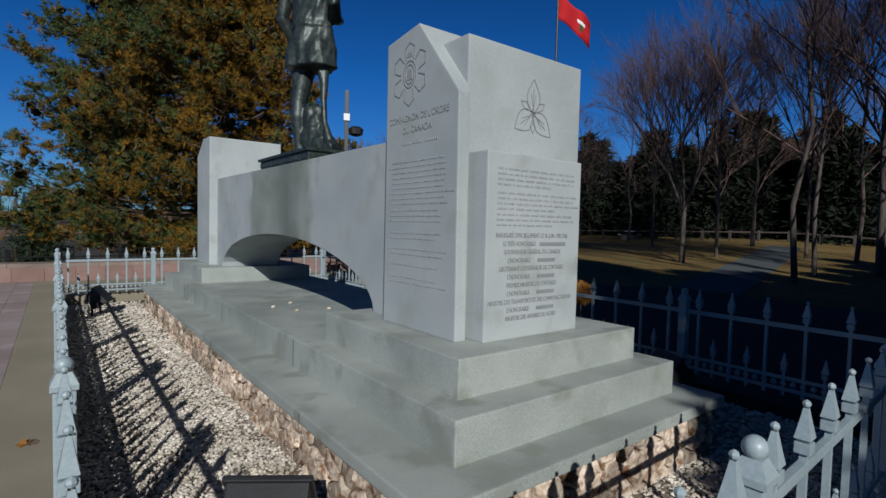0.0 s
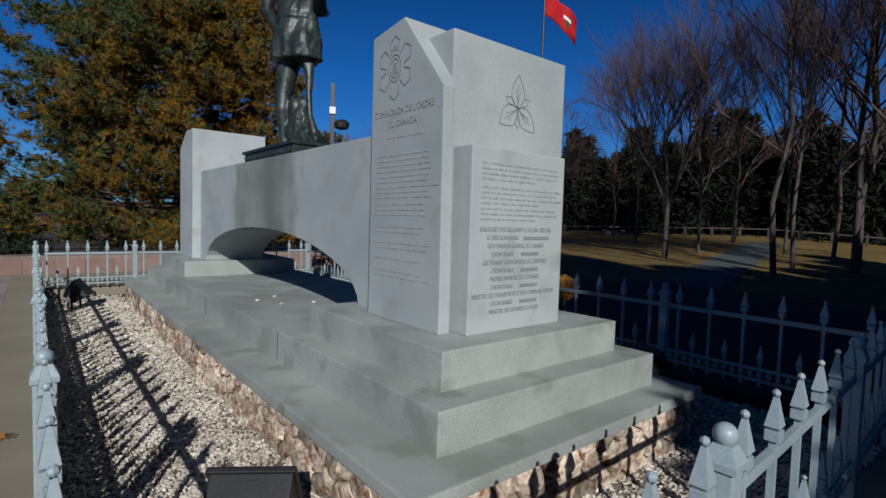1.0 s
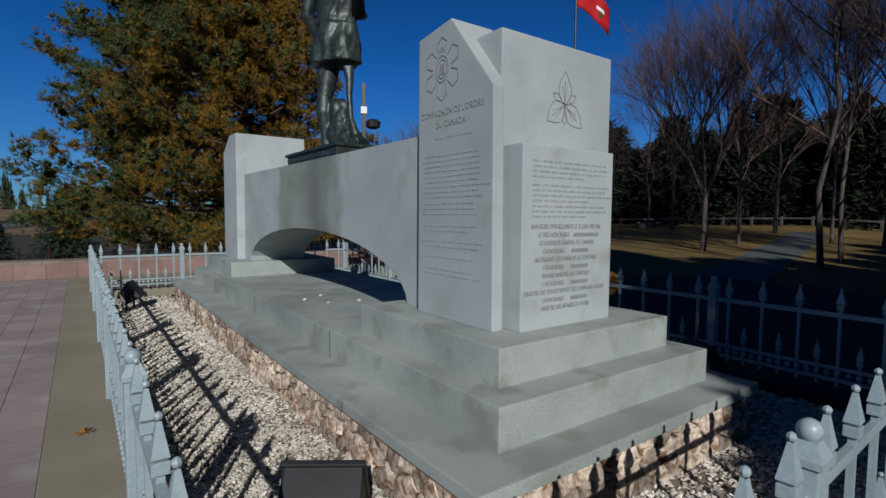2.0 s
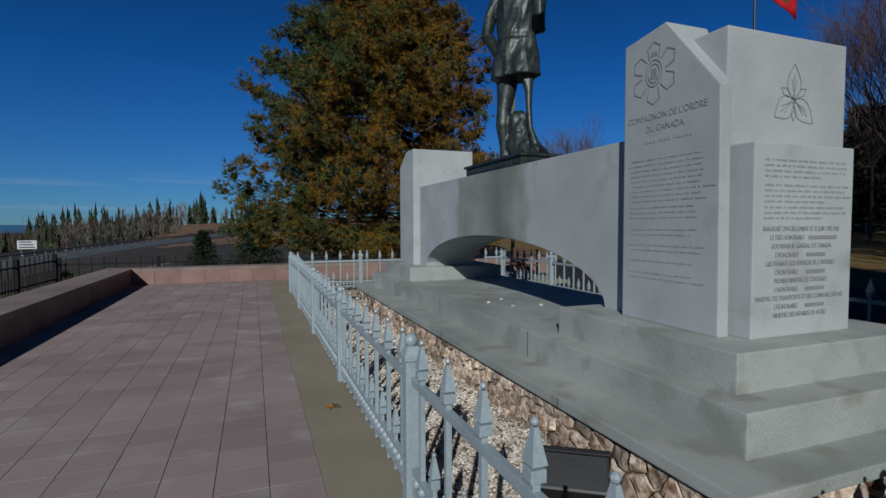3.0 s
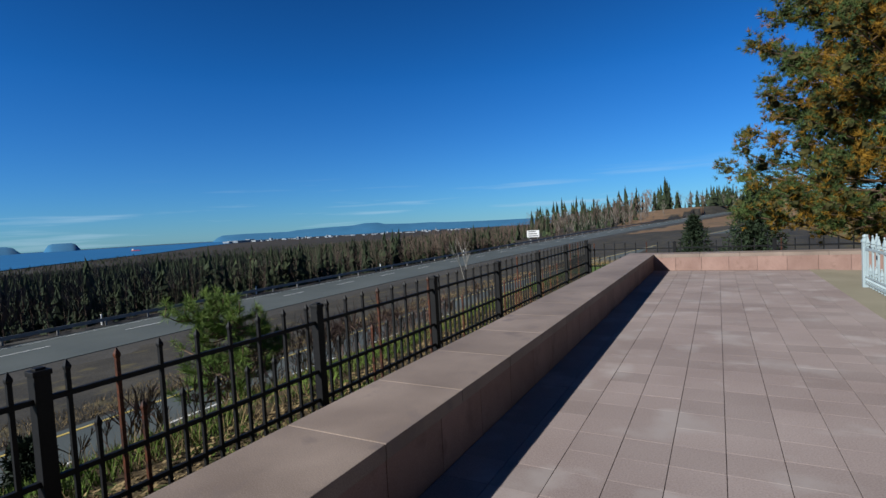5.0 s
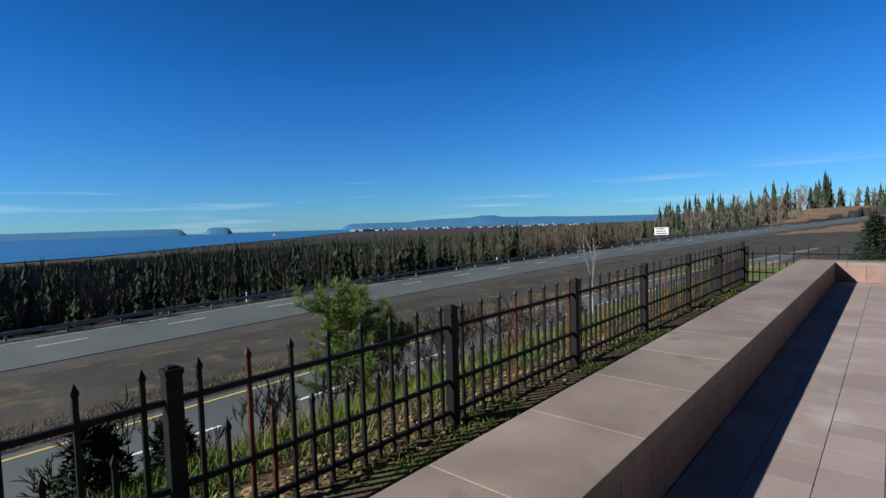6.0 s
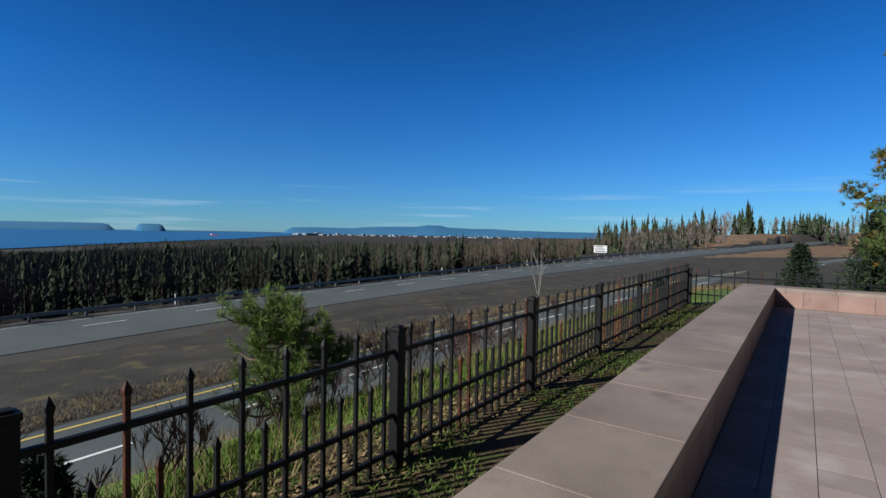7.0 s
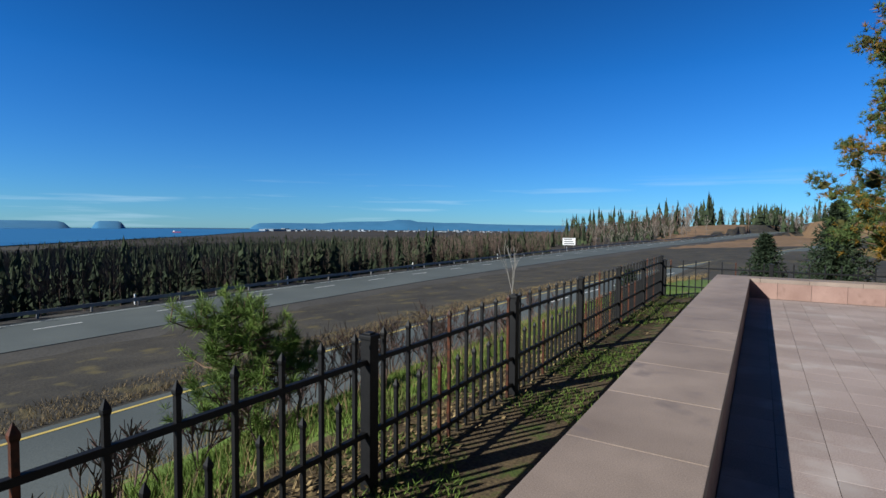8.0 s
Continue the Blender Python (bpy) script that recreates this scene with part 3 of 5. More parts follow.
def black_run(points, drop=0.0):
    """A run of the black fence: capped posts, three rails, long and short pointed bars."""
    (x0, y0), (x1, y1) = points[0], points[-1]
    f = thing("steel_fence", "black painted steel fence with pointed bars, rusting", "fence", (x0, y0, drop), "black fence runs")
    f.rotation_euler = (0, 0, math.atan2(y1 - y0, x1 - x0))
    at = [math.hypot(x - x0, y - y0) for x, y in points]
    for s in at:
        part("post", B_POST, None, f).location = (s, 0, 0)
    for a, b in zip(at, at[1:]):
        for z in (0.62, 0.10, -0.20):
            part("rail", box(a + 0.04, -0.018, z, b - 0.04, 0.018, z + 0.036, 0.003), BLACK_IRON, f)
        k = round((b - a) / 0.306)
        s = (b - a) / k
        for i in range(k):
            part("bar", B_TALL_RUST if rng.random() < 0.12 else B_TALL, None, f).location = (a + (i + 0.5) * s, 0, 0)
            if i < k - 1:
                part("short_bar", B_SHORT_RUST if rng.random() < 0.18 else B_SHORT, None, f).location = (a + (i + 1) * s, 0, 0)


BX, B0, BS = -6.08, 0.11, 2.5
black_run([(BX, B0 + i * BS) for i in range(-2, 8)])
BEND = B0 + 7 * BS
black_run([(BX + 0.1 + i * BS, BEND) for i in range(7)], -0.12)


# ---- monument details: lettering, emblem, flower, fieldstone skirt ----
# carvings lie proud of the stone; the shadow in their cuts is painted grey
CUT_SHADOW = mat("carved_shadow_grey", (0.165, 0.175, 0.18), (0.24, 0.25, 0.25), 120, 3, 0.9, 0.2)
FAINT_CUT_SHADOW = mat("shallow_carving_shadow_grey", (0.205, 0.22, 0.222), (0.315, 0.33, 0.33), 90, 3, 0.9, 0.2)


def lettering(text, size, m, align="CENTER"):
    cu = bpy.data.curves.new("lettering", "FONT")
    cu.body, cu.size, cu.align_x, cu.extrude = text, size, align, 0.0015
    tmp = new("tmp", cu)
    me = bpy.data.meshes.new_from_object(tmp.evaluated_get(bpy.context.evaluated_depsgraph_get()))
    bpy.data.objects.remove(tmp)
    me.materials.clear()
    me.materials.append(CUT_SHADOW)
    ob = part("lettering", me, None, monument)
    ob.matrix_parent_inverse = Matrix.Translation((-2.9, -6.8, 0))
    ob.matrix_basis = m
    return ob


def bars(spec, m, material):
    """Unreadable lines of carving as plain bars: (x, z, width, height)."""
    bm = bmesh.new()
    for x, z, w, h in spec:
        box(x - w / 2, z, -0.001, x + w / 2, z + h, 0.0025, 0, bm)
    ob = piece("inscription", bm, material)
    ob["kind"] = "stuff"
    ob.matrix_basis = m


def on_panel(x, z):
    return pose(x, 2.798, z, 90, 0, 0)


def on_wing(y, z):
    return pose(WX - 0.002, y, z, 90, 0, -90)


rng = random.Random(7)
PC = 2.915
words = ["INAUGUR\u00c9 OFFICIELLEMENT LE 26 JUIN 1982 PAR", "LE TR\u00c8S HONORABLE", "GOUVERNEUR G\u00c9N\u00c9RAL DU CANADA", "L'HONORABLE", "LIEUTENANT GOUVERNEUR DE L'ONTARIO", "L'HONORABLE", "PREMIER MINISTRE DE L'ONTARIO", "L'HONORABLE", "MINISTRE DES TRANSPORTS ET DES COMMUNICATIONS", "L'HONORABLE", "MINISTRE DES AFFAIRES DU NORD"]
names = []
for i, w in enumerate(words):
    z = 1.555 - i * 0.0615
    name = w.endswith("HONORABLE")
    t = lettering(w, 0.044, on_panel(PC - (0.15 if name else 0), z))
    t.scale = (0.82, 1.12, 1)
    if name:
        half = 0.24 if len(w) > 12 else 0.17
        names.append((half - 0.02, z + 0.001, 0.30 if len(w) > 12 else 0.20, 0.026))
bars(names, on_panel(PC, 0), CUT_SHADOW)
small = []
for block, (top, count) in enumerate(((2.045, 4), (1.87, 4), (1.715, 3))):
    for i in range(count):
        w = 0.82 if i < count - 1 else 0.55
        x = -0.41
        while x < -0.41 + w:
            for _ in range(rng.randint(2, 8)):
                small.append((x + 0.004, top - i * 0.038, rng.uniform(0.004, 0.009), rng.uniform(0.011, 0.016)))
                x += 0.0135
            x += 0.014
bars(small, on_panel(PC + 0.02, 0), FAINT_CUT_SHADOW)
WC = 3.46
lettering("COMPAGNON DE L'ORDRE", 0.072, on_wing(WC, 2.455)).scale = (0.92, 1, 1)
lettering("DU CANADA", 0.072, on_wing(WC, 2.36)).scale = (0.92, 1, 1)
faint = [(-0.2 + 0.026 * k, 2.27, 0.012, 0.024) for k in range(19) if k not in (5, 11)]
for top, count in ((2.13, 9), (1.74, 3), (1.56, 2), (1.43, 2), (1.30, 1), (1.20, 2)):
    for i in range(count):
        x = rng.uniform(-0.40, -0.34)
        end = rng.uniform(0.25, 0.40)
        while x < end:
            for _ in range(rng.randint(2, 8)):
                faint.append((x + 0.004, top - i * 0.042, rng.uniform(0.004, 0.009), rng.uniform(0.010, 0.016)))
                x += 0.0145
            x += 0.016
bars(faint, on_wing(WC, 0), FAINT_CUT_SHADOW)

# six-armed star emblem cut in outline, with a ring at its heart
EM = (3.578, 2.825)
em = bmesh.new()


def groove(bm, a, b, w=0.009):
    d = Vector((b[0] - a[0], b[1] - a[1], 0))
    n = Vector((-d.y, d.x, 0)).normalized() * (w / 2)
    lo = [Vector((*a, -0.001)) - n, Vector((*b, -0.001)) - n, Vector((*b, -0.001)) + n, Vector((*a, -0.001)) + n]
    vs = [bm.verts.new(v) for v in lo] + [bm.verts.new(v + Vector((0, 0, 0.003))) for v in lo]
    for q in ((0, 1, 2, 3), (4, 5, 6, 7), (0, 1, 5, 4), (1, 2, 6, 5), (2, 3, 7, 6), (3, 0, 4, 7)):
        bm.faces.new([vs[i] for i in q])


for k in range(6):
    a = math.pi / 2 + k * math.pi / 3
    def at(r, t):
        return (r * math.cos(a) - t * math.sin(a), r * math.sin(a) + t * math.cos(a))
    groove(em, at(0.115, 0.05), at(0.205, 0.068))
    groove(em, at(0.205, 0.068), at(0.25, 0))
    groove(em, at(0.25, 0), at(0.205, -0.068))
    groove(em, at(0.205, -0.068), at(0.115, -0.05))
for k in range(20):
    a, b = 2 * math.pi * k / 20, 2 * math.pi * (k + 1) / 20
    for r in (0.062, 0.088):
        groove(em, (r * math.cos(a), r * 1.2 * math.sin(a)), (r * math.cos(b), r * 1.2 * math.sin(b)))
for k in range(4):
    groove(em, (-0.03 + 0.02 * k, -0.045), (-0.022 + 0.015 * k, 0.04), 0.012)
    groove(em, (-0.035 + 0.022 * k, 0.135), (-0.025 + 0.017 * k, 0.17), 0.012)
e = piece("emblem", em, CUT_SHADOW, "carved snowflake-shaped emblem in outline")
e.matrix_basis = on_wing(*EM)

# three-petalled flower carved in low relief on the block
fl = bmesh.new()
for ang, length, wide in ((90, 0.27, 0.075), (215, 0.25, 0.085), (322, 0.27, 0.08)):
    a = radians(ang)
    d, n = Vector((math.cos(a), math.sin(a), 0)), Vector((-math.sin(a), math.cos(a), 0))
    edge = [(k / 12, math.sin(math.pi * min(1, (k / 12)) ** 0.8)) for k in range(13)]
    for s in (-1, 1):
        pts = [d * (length * u) + n * (s * wide * v) for u, v in edge]
        for p, q in zip(pts, pts[1:]):
            groove(fl, p[:2], q[:2], 0.006)
    groove(fl, (d * 0.03)[:2], (d * length * 0.7)[:2], 0.004)
    for s in (-0.35, 0.35):
        groove(fl, (d * 0.03)[:2], (d * length * 0.55 + n * wide * s)[:2], 0.003)
for ang in (35, 150, 270):
    a = radians(ang)
    d, n = Vector((math.cos(a), math.sin(a), 0)), Vector((-math.sin(a), math.cos(a), 0))
    for s in (-1, 1):
        groove(fl, (d * 0.05 + n * 0.01 * s)[:2], (d * 0.11 + n * 0.03 * s)[:2], 0.006)
        groove(fl, (d * 0.11 + n * 0.03 * s)[:2], (d * 0.16)[:2], 0.006)
for k in range(8):
    a = 2 * math.pi * k / 8
    groove(fl, (0.012 * math.cos(a), 0.012 * math.sin(a)), (0.035 * math.cos(a + 0.4), 0.035 * math.sin(a + 0.4)), 0.008)
f = piece("carved_flower", fl, CUT_SHADOW, "three-petalled flower carved in relief")
f.matrix_basis = pose(3.09, 3.008, 2.55, 90, 0, 0)

# joints in the steps
JOINT_DARK = mat("open_joint", (0.06, 0.06, 0.055), (0.10, 0.10, 0.09), 80, 3, 0.95, 0.2)
for y in (4.74, 7.3, 9.8):
    piece("step_joint", box(1.787, y - 0.005, STEP3, 1.81, y + 0.005, STEP2 - 0.01), JOINT_DARK)
for y in (3.6, 6.2, 8.8):
    piece("step_joint", box(1.397, y - 0.005, STEP3 - 0.08, 1.43, y + 0.005, STEP3 - 0.008), JOINT_DARK)


def clip(poly, n, d):
    """The part of a flat polygon on the near side of the line n . p = d."""
    res = []
    for p, q in zip(poly, poly[1:] + poly[:1]):
        a, b = p[0] * n[0] + p[1] * n[1] - d, q[0] * n[0] + q[1] * n[1] - d
        if a <= 0:
            res.append(p)
        if a * b < 0:
            t = a / (a - b)
            res.append((p[0] + (q[0] - p[0]) * t, p[1] + (q[1] - p[1]) * t))
    return res


def fieldstones(a, b, z0, z1, put, seed):
    """Rough many-sided stones fitted together like a mosaic, with mortar between."""
    r = random.Random(seed)
    pts = []
    for _ in range(6000):
        c = (r.uniform(a, b), r.uniform(z0, z1))
        if all(math.hypot(c[0] - q[0], (c[1] - q[1]) * 1.15) > 0.125 + 0.10 * abs(noise.noise((c[0] * 3, c[1] * 3, seed))) for q in pts):
            pts.append(c)
    for c in pts:
        poly = [(max(a, c[0] - 0.3), z0), (min(b, c[0] + 0.3), z0), (min(b, c[0] + 0.3), z1), (max(a, c[0] - 0.3), z1)]
        for q in pts:
            if q is not c and abs(q[0] - c[0]) < 0.6:
                n = (q[0] - c[0], q[1] - c[1])
                poly = clip(poly, n, n[0] * (q[0] + c[0]) / 2 + n[1] * (q[1] + c[1]) / 2)
        if len(poly) < 3:
            continue
        m = (sum(p[0] for p in poly) / len(poly), sum(p[1] for p in poly) / len(poly))
        bm = bmesh.new()
        rings = []
        for k, out in ((0.95, 0.0), (0.94, 0.018), (0.84, 0.030), (0.45, 0.036)):
            ring = []
            for i, p in enumerate(poly):
                for e in (p, ((p[0] + poly[(i + 1) % len(poly)][0]) / 2, (p[1] + poly[(i + 1) % len(poly)][1]) / 2)):
                    w = 0.016 * noise.noise((e[0] * 14, e[1] * 14, k * 3 + seed))
                    ring.append(bm.verts.new(put(m[0] + (e[0] - m[0]) * (k + w), -out - w * 0.9, m[1] + (e[1] - m[1]) * (k + w))))
            rings.append(ring)
        for u, v in zip(rings, rings[1:]):
            for i in range(len(u)):
                j = (i + 1) % len(u)
                bm.faces.new((u[i], u[j], v[j], v[i]))
        bm.faces.new(rings[-1])
        bmesh.ops.recalc_face_normals(bm, faces=bm.faces[:])
        piece("fieldstone", bm, FIELDSTONE)


SKIRT = STEP3 - 0.095
fieldstones(BY0 + 0.05, BY1 - 0.1, GRAVEL_Z - 0.04, SKIRT, lambda s, d, z: (BX0 + 0.097 + d * 1.7, s, z), 1)
fieldstones(BX0 + 0.05, BX1 - 0.1, GRAVEL_Z - 0.04, SKIRT, lambda s, d, z: (s, BY0 + 0.097 + d * 1.7, z), 2)

# ---- statue: one plain cast figure in running kit, seen from behind ----
def tube(bm, pts, radii, sides=14, squash=1.0):
    rings = []
    for k, (p, r) in enumerate(zip(pts, radii)):
        p = Vector(p)
        d = (Vector(pts[min(k + 1, len(pts) - 1)]) - Vector(pts[max(k - 1, 0)])).normalized()
        u = Vector((1, 0, 0)) - d * d.x
        u.normalize()
        w = d.cross(u)
        rx, ry = r if isinstance(r, tuple) else (r, r)
        rings.append([bm.verts.new(p + u * (rx * math.cos(2 * math.pi * i / sides)) + w * (ry * math.sin(2 * math.pi * i / sides))) for i in range(sides)])
    for a, b in zip(rings, rings[1:]):
        for i in range(sides):
            bm.faces.new((a[i], a[(i + 1) % sides], b[(i + 1) % sides], b[i]))
    bm.faces.new(rings[0][::-1])
    bm.faces.new(rings[-1])


st = bmesh.new()
# u runs across the figure as seen from behind, v forward, z up from the base
tube(st, [(-0.18, 0.02, 0.0), (-0.20, 0.0, 0.12), (-0.21, -0.02, 0.3), (-0.23, -0.04, 0.62), (-0.23, -0.02, 0.86), (-0.22, 0.02, 1.05), (-0.19, 0.06, 1.45), (-0.16, 0.06, 1.75)], [0.13, 0.115, 0.10, 0.145, 0.135, 0.165, 0.215, 0.22])
tube(st, [(-0.18, -0.1, 0.05), (-0.18, 0.1, 0.06), (-0.18, 0.3, 0.04)], [(0.10, 0.07), (0.11, 0.09), (0.08, 0.05)], 12)
tube(st, [(0.56, -0.1, 0.14), (0.53, -0.12, 0.24), (0.42, -0.10, 0.50), (0.36, -0.06, 0.85), (0.32, 0.0, 1.12), (0.24, 0.04, 1.40), (0.18, 0.05, 1.75)], [0.10, 0.08, 0.05, 0.055, 0.075, 0.13, 0.19])
tube(st, [(0.60, -0.26, 0.10), (0.59, -0.08, 0.12), (0.60, 0.14, 0.07)], [(0.10, 0.08), (0.11, 0.11), (0.09, 0.06)], 12)
# rugged support between the legs
for p, r in (((0.12, 0.05, 0.25), (0.32, 0.2, 0.34)), ((0.05, 0.05, 0.52), (0.22, 0.16, 0.34)), ((0.3, 0.0, 0.16), (0.28, 0.18, 0.2))):
    g = bmesh.new()
    bmesh.ops.create_icosphere(g, subdivisions=3, radius=1)
    for v in g.verts:
        v.co *= 1 + 0.30 * noise.noise(v.co * 2.6 + Vector(p) * 9)
        v.co = Vector(p) + Vector((v.co.x * r[0], v.co.y * r[1], v.co.z * r[2]))
    merge(st, g)
# shorts, shirt, arms and head
tube(st, [(0.0, 0.04, 1.36), (0.0, 0.04, 1.38), (0.0, 0.04, 1.50), (0.0, 0.03, 1.60), (0.0, 0.03, 1.72), (0.0, 0.02, 1.84), (0.0, 0.02, 1.95), (0.0, 0.02, 2.1)], [(0.42, 0.26), (0.50, 0.34), (0.49, 0.33), (0.47, 0.33), (0.45, 0.32), (0.41, 0.29), (0.37, 0.25), (0.34, 0.22)], 28)
tube(st, [(0.0, 0.03, 1.95), (0.0, 0.03, 1.97), (0.0, 0.04, 2.08), (0.01, 0.05, 2.25), (0.01, 0.05, 2.45), (0.02, 0.06, 2.6), (0.02, 0.07, 2.75), (0.02, 0.08, 2.95), (0.02, 0.1, 3.08)], [(0.36, 0.24), (0.41, 0.28), (0.38, 0.26), (0.39, 0.26), (0.41, 0.27), (0.43, 0.27), (0.44, 0.25), (0.30, 0.18), (0.12, 0.11)], 28)
tube(st, [(-0.42, 0.08, 2.84), (-0.56, -0.02, 2.5), (-0.62, -0.02, 2.22), (-0.56, 0.2, 1.92), (-0.54, 0.24, 1.74), (-0.54, 0.24, 1.60)], [0.14, 0.125, 0.11, 0.095, 0.095, 0.05])
tube(st, [(0.46, 0.08, 2.84), (0.62, -0.14, 2.5), (0.64, -0.2, 2.26), (0.48, 0.08, 2.12), (0.36, 0.3, 2.2), (0.34, 0.36, 2.24)], [0.14, 0.125, 0.11, 0.095, 0.09, 0.05])
hd = bmesh.new()
bmesh.ops.create_icosphere(hd, subdivisions=3, radius=1)
for v in hd.verts:
    v.co *= 1 + 0.08 * noise.noise(v.co * 4)
    v.co = Vector((0.03 + v.co.x * 0.17, 0.15 + v.co.y * 0.21, 3.3 + v.co.z * 0.25))
merge(st, hd)
for v in st.verts:
    if 1.3 < v.co.z < 2.9:
        v.co += Vector((v.co.x, v.co.y, 0)).normalized() * (0.085 * noise.noise(Vector((v.co.x * 7, v.co.y * 7, v.co.z * 3.2))) + 0.03 * noise.noise(Vector((v.co.x * 15, v.co.y * 15, v.co.z * 8))))
statue = part("statue", st, BRONZE, None, smooth=True)
sm = statue.modifiers.new("fuse", "REMESH")
sm.mode, sm.voxel_size, sm.use_smooth_shade = "VOXEL", 0.022, True
tagged(statue, "dark green-brown bronze statue of a runner in shorts", "statue")
statue.matrix_basis = pose(2.86, 7.0, 2.55, 0, 0, -62) @ Matrix.Diagonal((0.77, 0.79, 0.88, 1))

# relief band on the bronze base
rb = bmesh.new()
r = random.Random(3)
for i in range(26):
    y = 6.16 + i * 0.067
    box(2.468, y, 2.42 + r.uniform(-0.01, 0.01), 2.482, y + r.uniform(0.03, 0.055), 2.48, 0.003, rb)
part("relief_band", rb, BRONZE, bronze_base, "raised relief on the base's edge")["kind"] = "stuff"
box_top = part("base_cap", box(2.45, 6.09, 2.51, 3.33, 7.95, 2.55, 0.008), BRONZE, bronze_base)
statue.location.z = 2.55


# ---- trees and far country ----
def tuft_into(verts, faces, at, out, size, rnd, blades=9, wide=0.10):
    """A tuft of needles: thin blades that fan out round the twig's direction."""
    for _ in range(blades):
        d = (out * 0.75 + Vector((rnd.gauss(0, 0.6), rnd.gauss(0, 0.6), rnd.gauss(0, 0.6)))).normalized()
        s = d.orthogonal().normalized()
        a = rnd.random() * 6.3
        s = (s * math.cos(a) + d.cross(s) * math.sin(a)) * (size * wide)
        l = size * rnd.uniform(0.6, 1.15)
        b = len(verts)
        verts += [at - s * 0.4, at + d * l * 0.55 + s, at + d * l, at + d * l * 0.5 - s]
        faces.append((b, b + 1, b + 2, b + 3))


def fine_tuft_into(verts, faces, at, out, size, rnd, blades, wide):
    """A dense tuft of slim single needles."""
    for _ in range(blades):
        d = (out * 0.7 + Vector((rnd.gauss(0, 0.62), rnd.gauss(0, 0.62), rnd.gauss(0, 0.62)))).normalized()
        s = d.orthogonal().normalized()
        a = rnd.random() * 6.3
        s = (s * math.cos(a) + d.cross(s) * math.sin(a)) * (size * wide)
        b = len(verts)
        verts += [at - s, at + s, at + d * size * rnd.uniform(0.6, 1.15)]
        faces.append((b, b + 1, b + 2))


def cushion_into(verts, faces, at, r, out, rnd):
    """The dense heart of a spray: a small solid lump that fills in for closed twigs, covered by the tufts round it."""
    side = out.orthogonal().normalized()
    other = out.cross(side)
    b, n = len(verts), 6
    verts.append(at - out * r * rnd.uniform(0.5, 0.9))
    for k, (d, w) in enumerate(((-0.25, 0.8), (0.35, 0.75))):
        for i in range(n):
            a = 6.283 * (i + 0.5 * k) / n
            q = r * w * rnd.uniform(0.6, 1.15)
            verts.append(at + out * r * (d + rnd.uniform(-0.2, 0.2)) + (side * math.cos(a) + other * math.sin(a)) * q)
    verts.append(at + out * r * rnd.uniform(0.7, 1.1))
    for i in range(n):
        j = (i + 1) % n
        faces.extend([(b, b + 1 + j, b + 1 + i), (b + 1 + i, b + 1 + j, b + 1 + n + j, b + 1 + n + i), (b + 1 + n + i, b + 1 + n + j, b + 1 + 2 * n)])


